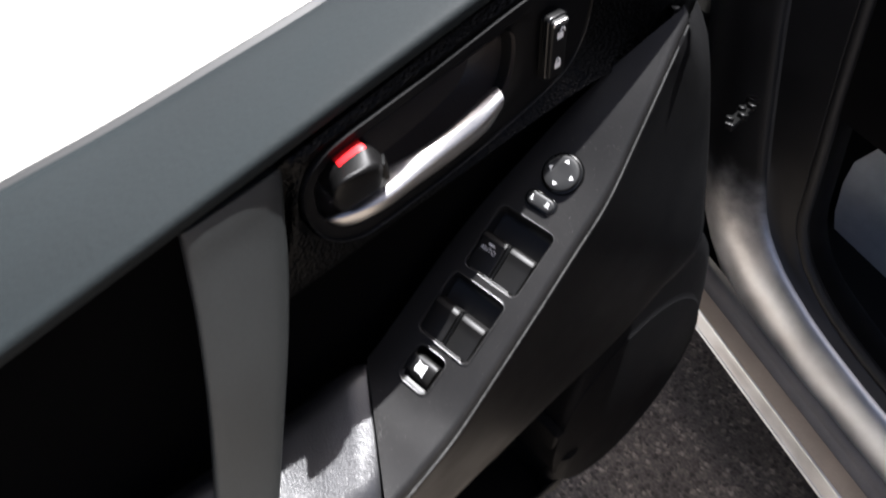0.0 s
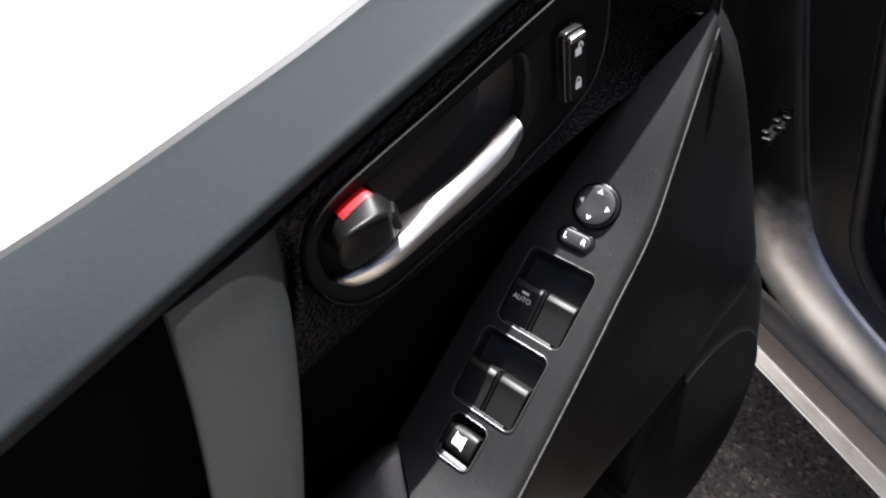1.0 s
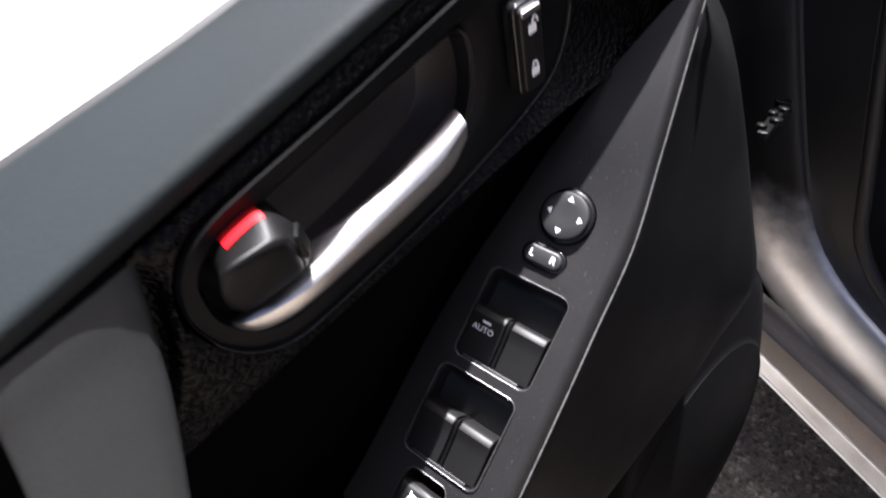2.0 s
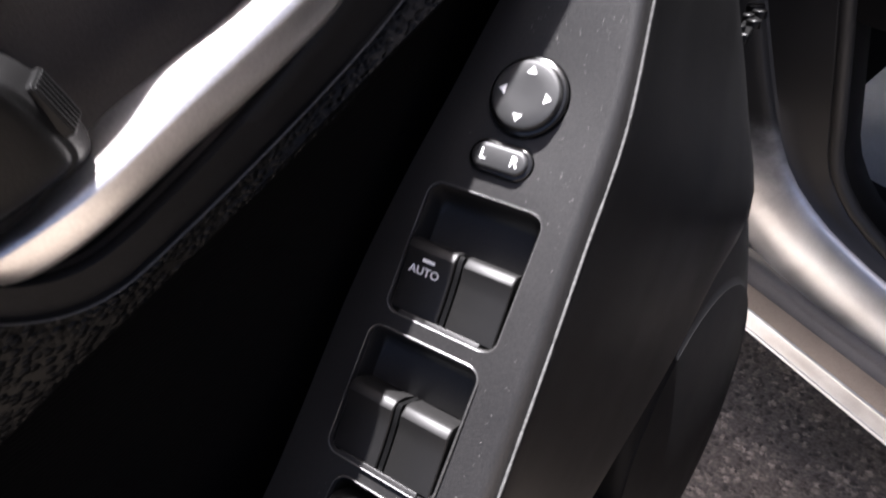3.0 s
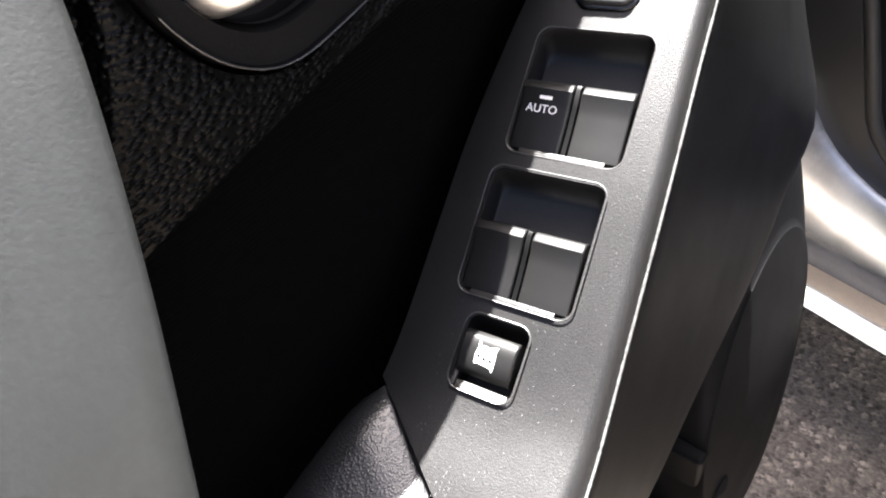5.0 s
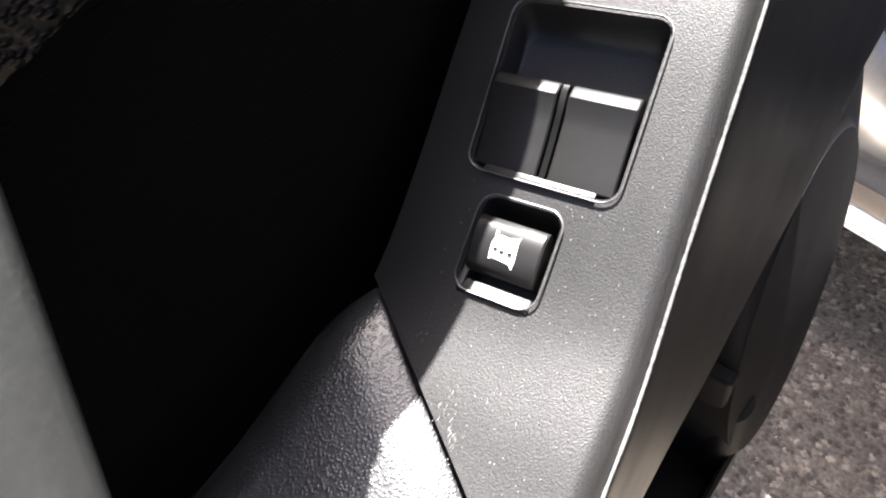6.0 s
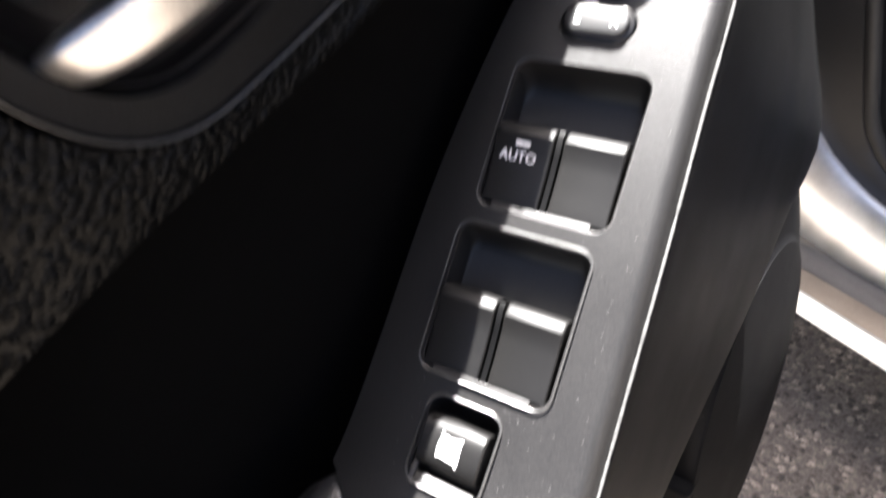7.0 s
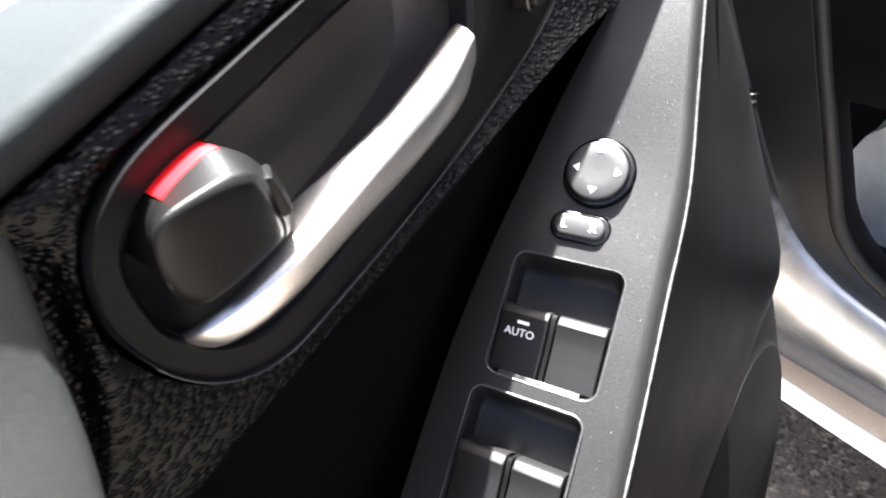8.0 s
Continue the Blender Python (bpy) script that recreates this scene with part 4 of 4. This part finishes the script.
def map_pocket():
    """Open pocket at the door's foot; its front end is a rounded upright below the speaker."""
    bm = bmesh.new()
    rows = []
    for z, y0, grow in ((0.530, 0.358, 0.9), (0.500, 0.350, 1.0), (0.46, 0.345, 1.0), (0.435, 0.342, 0.95), (0.426, 0.341, 0.6)):
        ring = [(math.cos(t) * 0.014 * grow, math.sin(t) * 0.021 * grow) for t in np.linspace(0, 2 * math.pi, 20, endpoint=False)]
        rows.append([Vector((-0.102 + u, y0 + v, z)) for u, v in ring])
    loft(bm, rows, closed=True, cap=True)
    ob = part("map_pocket", bm, POD, door, "black door pocket with a rounded front post")
    bm = bmesh.new()
    rows = []
    for z, x in ((0.478, -0.0945), (0.481, -0.0915), (0.477, -0.0885), (0.455, -0.0890), (0.435, -0.0930), (0.427, -0.100), (0.427, -0.18)):
        rows.append([Vector((x, y, z)) for y in np.linspace(-0.45, 0.340, 14)])
    loft(bm, rows)
    part("pocket_wall", bm, POD, ob)
    bm = bmesh.new()
    box(bm, (-0.185, 0.332, 0.428), (-0.104, 0.360, 0.60), bevel=0.004)
    part("pocket_end", bm, POD, ob)


lower_panel()
speaker_pod()
map_pocket()


def side_mirror():
    m = frame_at((-0.43, 0.270, 1.174), (0.93, 0.36, 0.0), (0, 0, 1))
    bm = bmesh.new()
    outline = rounded_outline(0.21, 0.15, 0.055, 8)
    rows = []
    for s, z in ((1.0, 0.0), (1.03, -0.01), (1.03, -0.03), (0.95, -0.07), (0.75, -0.105), (0.4, -0.125), (0.02, -0.13)):
        rows.append([m @ Vector((x * s, y * s, z)) for x, y in outline])
    rows.insert(0, [m @ Vector((x * 0.93, y * 0.90, -0.002)) for x, y in outline])
    vs = loft(bm, rows, closed=True)
    bm.faces.new(vs[0][::-1])
    ob = tagged(part("side_mirror", bm, HOUSING, None), "black outside mirror beyond the window sill", "mirror")
    bm = bmesh.new()
    slab(bm, rounded_outline(0.165, 0.075, 0.03, 8), -0.004, 0.002, m @ Matrix.Translation((0, 0.015, 0)))
    part("mirror_pane", bm, MIRROR, ob, "mirror glass")
    bm = bmesh.new()
    tube(bm, [(-0.36, 0.36, 1.14), (-0.31, 0.42, 1.14), (-0.26, 0.46, 1.15)], 0.03, 14, squash=0.6)
    part("mirror_arm", bm, GLOSS, ob)


side_mirror()

# ---- the car's body ----
CAR = Matrix(((-0.945, 0.326, 0, -0.166), (0.326, 0.945, 0, 0.79), (0, 0, 1, 0), (0, 0, 0, 1)))   # x forward, y into the car
car = thing("car", (0, 1.2, 0.3), "silver car standing on the asphalt with its front door open", "car")


def sweep(profile, path):
    """A section (away from the opening, depth into the car) carried along the doorway's edge."""
    rows = []
    for i, (a, z) in enumerate(path):
        p0, p1 = Vector(path[max(i - 1, 0)]), Vector(path[min(i + 1, len(path) - 1)])
        d = (p1 - p0).normalized()
        nrm = Vector((-d.y, d.x))
        rows.append([CAR @ Vector((a + nrm.x * n, b, z + nrm.y * n)) for n, b in profile])
    return rows


def doorway_path(shift=0.0):
    pts = [(0.275, 1.45), (0.245, 1.15), (0.210, 0.95), (0.185, 0.86), (0.150, 0.765), (0.112, 0.67), (0.075, 0.59), (0.035, 0.530), (-0.02, 0.490), (-0.075, 0.468), (-0.15, 0.450), (-0.27, 0.438), (-0.5, 0.432), (-0.9, 0.43), (-1.4, 0.43)]
    return [(p.x, p.y) for p in smooth_row([(a, z, 0) for a, z in pts], 70)]


def pillar_and_sill():
    way = doorway_path()
    bm = bmesh.new()
    prof = [(0.16, 0.108), (0.135, 0.092), (0.115, 0.0835), (0.09, 0.0780), (0.07, 0.0765), (0.05, 0.0780), (0.03, 0.0845), (0.012, 0.0935), (0.003, 0.0990), (0.0, 0.1030), (-0.001, 0.108)]
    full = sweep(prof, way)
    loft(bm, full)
    # The upper pillar's shade is part of this material's colour.
    part("door_frame", bm, PILLAR, car, "silver painted sill curving up into the pillar, upper shade put into its colour", angle=50)
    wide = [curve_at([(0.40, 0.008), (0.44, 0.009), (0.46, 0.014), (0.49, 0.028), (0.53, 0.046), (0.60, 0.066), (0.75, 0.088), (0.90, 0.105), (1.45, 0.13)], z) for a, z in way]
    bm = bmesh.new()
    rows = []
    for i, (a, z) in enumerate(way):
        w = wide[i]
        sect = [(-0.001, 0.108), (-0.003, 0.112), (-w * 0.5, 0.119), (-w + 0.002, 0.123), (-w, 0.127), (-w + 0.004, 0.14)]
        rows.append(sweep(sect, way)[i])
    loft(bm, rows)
    part("pillar_return", bm, INNER, car, "inner face of the pillar, shade put into its dark grey", angle=50)
    ring = [(0.009 * math.cos(2 * math.pi * k / 12), 0.132 + 0.009 * math.sin(2 * math.pi * k / 12)) for k in range(12)]
    bm = bmesh.new()
    loft(bm, [sweep([(n - wide[i] - 0.004, b) for n, b in ring], way)[i] for i in range(len(way))], closed=True)
    part("weatherstrip", bm, RUBBER, car, "black rubber door seal")
    bm = bmesh.new()
    loft(bm, [sweep([(-wide[i] - 0.006, 0.130), (-wide[i] - 0.010, 0.150), (-wide[i] + 0.005, 0.19), (0.03, 0.23), (0.10, 0.28)], way)[i] for i in range(len(way))])
    part("scuff_trim", bm, SIDE, car, "black plastic inner sill trim")


def rocker_panel():
    strips = [("sill_strip", SILVER, "silver painted lower sill lip", [(0.22, 0.20), (0.12, 0.25), (0.05, 0.305), (0.010, 0.328), (0.001, 0.330), (-0.0015, 0.3345), (0.0002, 0.3380), (0.0015, 0.3375), (0.0022, 0.3392), (0.0045, 0.3500), (0.0072, 0.3600), (0.0085, 0.3645), (0.0100, 0.3655)]),
              ("step_strip", TAN, "dusty tan plastic step strip", [(0.0100, 0.3655), (0.012, 0.3672), (0.018, 0.3685), (0.036, 0.3735), (0.039, 0.3728)]),
              ("sill_groove", GROOVE, "dull grey-brown channel beside the sill", [(0.039, 0.3728), (0.041, 0.369), (0.044, 0.372), (0.056, 0.3755), (0.060, 0.369), (0.070, 0.370), (0.078, 0.376), (0.0835, 0.388)])]
    for name, mat, label, prof in strips:
        bm = bmesh.new()
        rows = [[CAR @ Vector((a, b, z)) for b, z in prof] for a in np.linspace(0.42, -1.6, 24)]
        loft(bm, rows)
        part(name, bm, mat, car, label, angle=50)


BODY = [(0.24, 0.07), (0.30, 0.0), (0.40, -0.03), (0.60, -0.058), (0.80, -0.06), (0.95, -0.045), (1.04, -0.01), (1.09, 0.06)]


def fender():
    """Front wing, hood and the body's outside before and behind the doorway."""
    bm = bmesh.new()
    arch = Vector((0.80, 0.44))
    a0, a1, n = 0.31, 1.62, 40
    rows = []
    for k in range(n + 1):
        a = a0 + (a1 - a0) * k / n
        nose = max(0, a - 1.2) / 0.42
        gap = 0.36 ** 2 - (a - arch.x) ** 2
        foot = max(0.24, arch.y + math.sqrt(gap)) if gap > 0 else 0.24
        rows.append([CAR @ Vector((a - 0.02, curve_at(BODY, max(z, foot)) + 0.30 * nose ** 2, max(z, foot) - 0.22 * nose * (z > 0.9))) for z in (0.24, 0.30, 0.40, 0.55, 0.70, 0.80, 0.88, 0.95, 1.0, 1.04, 1.07, 1.09)])
    loft(bm, rows)
    part("front_wing", bm, SILVER, car, "silver front wing with a wheel arch")
    bm = bmesh.new()
    rows = []
    for a, z, inset in ((0.42, 1.10, 0.055), (0.7, 1.085, 0.06), (1.1, 1.03, 0.07), (1.4, 0.93, 0.14), (1.6, 0.80, 0.36)):
        rows.append([CAR @ Vector((a, b, z + 0.03 * math.sin(math.pi * (b - 0.05) / 1.55))) for b in np.linspace(inset, 1.65 - inset, 12)])
    rows.append([CAR @ Vector((1.64, b, 0.40)) for b in np.linspace(0.36, 1.29, 12)])
    loft(bm, rows)
    part("hood", bm, SILVER, car, "silver hood")
    bm = bmesh.new()
    rows = []
    for z in np.linspace(0.24, 1.08, 12):
        rows.append([CAR @ Vector((0.31, -0.04, z)), CAR @ Vector((0.33, 0.0, z)), CAR @ Vector((0.35, 0.06, z)), CAR @ Vector((0.38, 0.12, z))])
    loft(bm, rows)
    part("hinge_face", bm, SILVER, car, "silver painted hinge face")


def rear_body():
    """Rear door, quarter and far side, with the pillar behind the doorway."""
    bm = bmesh.new()
    rows = []
    for k in range(41):
        a = -1.0 - 1.95 * k / 40
        tail = max(0, -a - 2.5) / 0.45
        gap = 0.36 ** 2 - (a + 1.85) ** 2
        foot = max(0.24, 0.44 + math.sqrt(gap)) if gap > 0 else 0.24
        rows.append([CAR @ Vector((a, curve_at(BODY, max(z, foot)) + 0.22 * tail ** 2, max(z, foot))) for z in (0.24, 0.30, 0.40, 0.55, 0.70, 0.80, 0.88, 0.95, 1.0, 1.04, 1.07, 1.09)])
    loft(bm, rows)
    part("rear_side", bm, SILVER, car, "silver rear door and quarter panel")
    bm = bmesh.new()
    loft(bm, [[CAR @ Vector((a, 1.65 - b, z)) for z, b in BODY] for a in np.linspace(1.55, -2.9, 30)])
    part("far_side", bm, SILVER, car, "silver far side of the body")
    bm = bmesh.new()
    loft(bm, [[CAR @ Vector((-2.95, b, z)) for b in np.linspace(0.15, 1.5, 8)] for z in (0.30, 0.70, 1.09)])
    part("tail", bm, SILVER, car, "silver tail panel")
    for b, lean in ((0.10, 0.14), (1.55, -0.14)):
        for name, a0, a1 in (("front_pillar", 0.44, 0.06), ("middle_pillar", -1.05, -1.15), ("rear_pillar", -2.75, -2.25)):
            bm = bmesh.new()
            # Unseen front pillars are thickened to block sun on the ground.
            tube(bm, smooth_row([CAR @ Vector((a0, b, 1.05)), CAR @ Vector((a0 * 0.6 + a1 * 0.4, b + lean * 0.4, 1.26)), CAR @ Vector((a1, b + lean, 1.50))], 10), 0.075 if name == "front_pillar" else 0.045, 12, squash=0.6)
            part(name, bm, SILVER, car)


def wheels():
    for a, b, s in ((0.80, 0.02, 1), (-1.85, 0.02, 1), (0.80, 1.63, -1), (-1.85, 1.63, -1)):
        bm = bmesh.new()
        sect = [(0.20, 0.010), (0.27, 0.0), (0.300, 0.012), (0.310, 0.035), (0.310, 0.165), (0.300, 0.19), (0.27, 0.20), (0.20, 0.19)]
        loft(bm, [[CAR @ Vector((a + r * math.cos(t), b + s * d, GROUND + 0.31 + r * math.sin(t))) for r, d in sect] for t in np.linspace(0, 2 * math.pi, 41)])
        w = part("wheel", bm, RUBBER, car, "black tyre")
        bm = bmesh.new()
        loft(bm, [[CAR @ Vector((a + r * math.cos(t), b + s * d, GROUND + 0.31 + r * math.sin(t))) for r, d in ((0.205, 0.012), (0.195, 0.02), (0.18, 0.05), (0.05, 0.03), (0.0, 0.028))] for t in np.linspace(0, 2 * math.pi, 41)])
        part("rim", bm, CHROME, w, "silver wheel rim")


def roof_and_shell():
    # Unseen roof, reaching further forward than usual to shade sill and ground.
    bm = bmesh.new()
    rows = []
    for b, z in ((0.19, 1.48), (0.24, 1.54), (0.34, 1.585), (0.6, 1.62), (1.05, 1.62), (1.31, 1.585), (1.41, 1.54), (1.46, 1.48)):
        rows.append([CAR @ Vector((a, b, z)) for a in (0.10, -0.3, -1.2, -2.0, -2.35)])
    loft(bm, rows)
    part("roof", bm, SILVER, car, "silver roof, unseen, carried forward to block the sun")
    bm = bmesh.new()
    loft(bm, [[CAR @ Vector((a, b, 0.30)) for a in (0.9, -2.4)] for b in (0.12, 1.5)])
    loft(bm, [[CAR @ Vector((a, 1.5, z)) for a in (0.9, -2.4)] for z in (0.2, 1.58)])
    loft(bm, [[CAR @ Vector((0.75, b, z)) for b in (0.1, 1.5)] for z in (0.2, 1.1)])
    part("cabin_lining", bm, CARPET, car, "dark carpeted footwell")
    # Box runs further back than a dashboard would, to stop sun reaching the sill.
    bm = bmesh.new()
    box(bm, (-0.20, 0.135, 0.74), (0.8, 1.5, 1.07), CAR, 0.03)
    part("dashboard", bm, SIDE, car, "black dashboard box, extended rearwards to block the sun")
    # Upright panel in place of sunlit carpet, outlined to fit the camera's view.
    bm = bmesh.new()
    turn = CAR @ Matrix(((1, 0, 0, 0), (0, 0, 1, 0), (0, 1, 0, 0), (0, 0, 0, 1)))
    slab(bm, [(-0.50, 0.62), (-0.05, 0.61), (0.10, 0.545), (0.135, 0.51), (0.160, 0.455), (0.155, 0.40), (0.135, 0.335), (0.10, 0.275), (0.06, 0.245), (-0.50, 0.235)], 0.45, 0.55, turn, 0.01)
    part("lit_carpet_panel", bm, LITCARPET, car, "light grey upright panel standing for sunlit carpet")


def door_check():
    """Black check arm with bolts between door and pillar; shade on it is put into the black."""
    lo, hi = Vector((-0.186, 0.640, 0.858)), Vector((-0.211, 0.752, 0.825))
    along = (hi - lo).normalized()
    place = frame_at(lo.lerp(hi, 0.5), (0.96, 0.22, 0), along)
    bm = bmesh.new()
    box(bm, (-0.006, -0.058, -0.005), (0.005, 0.058, 0.002), place, 0.002)
    ob = tagged(part("door_check", bm, CHECK, None), "black door check arm with bolts at the pillar", "door check")
    for dx, dy, r in ((-0.004, -0.048, 0.010), (0.004, -0.022, 0.012), (-0.003, 0.000, 0.010), (0.004, 0.022, 0.013), (-0.002, 0.046, 0.016)):
        bm = bmesh.new()
        slab(bm, rounded_outline(r, r, r * 0.48), 0.0, 0.007, place @ Matrix.Translation((dx, dy, 0)), 0.0015)
        part("bolt", bm, CHECK, ob)


pillar_and_sill()
rocker_panel()
fender()
rear_body()
wheels()
roof_and_shell()
door_check()
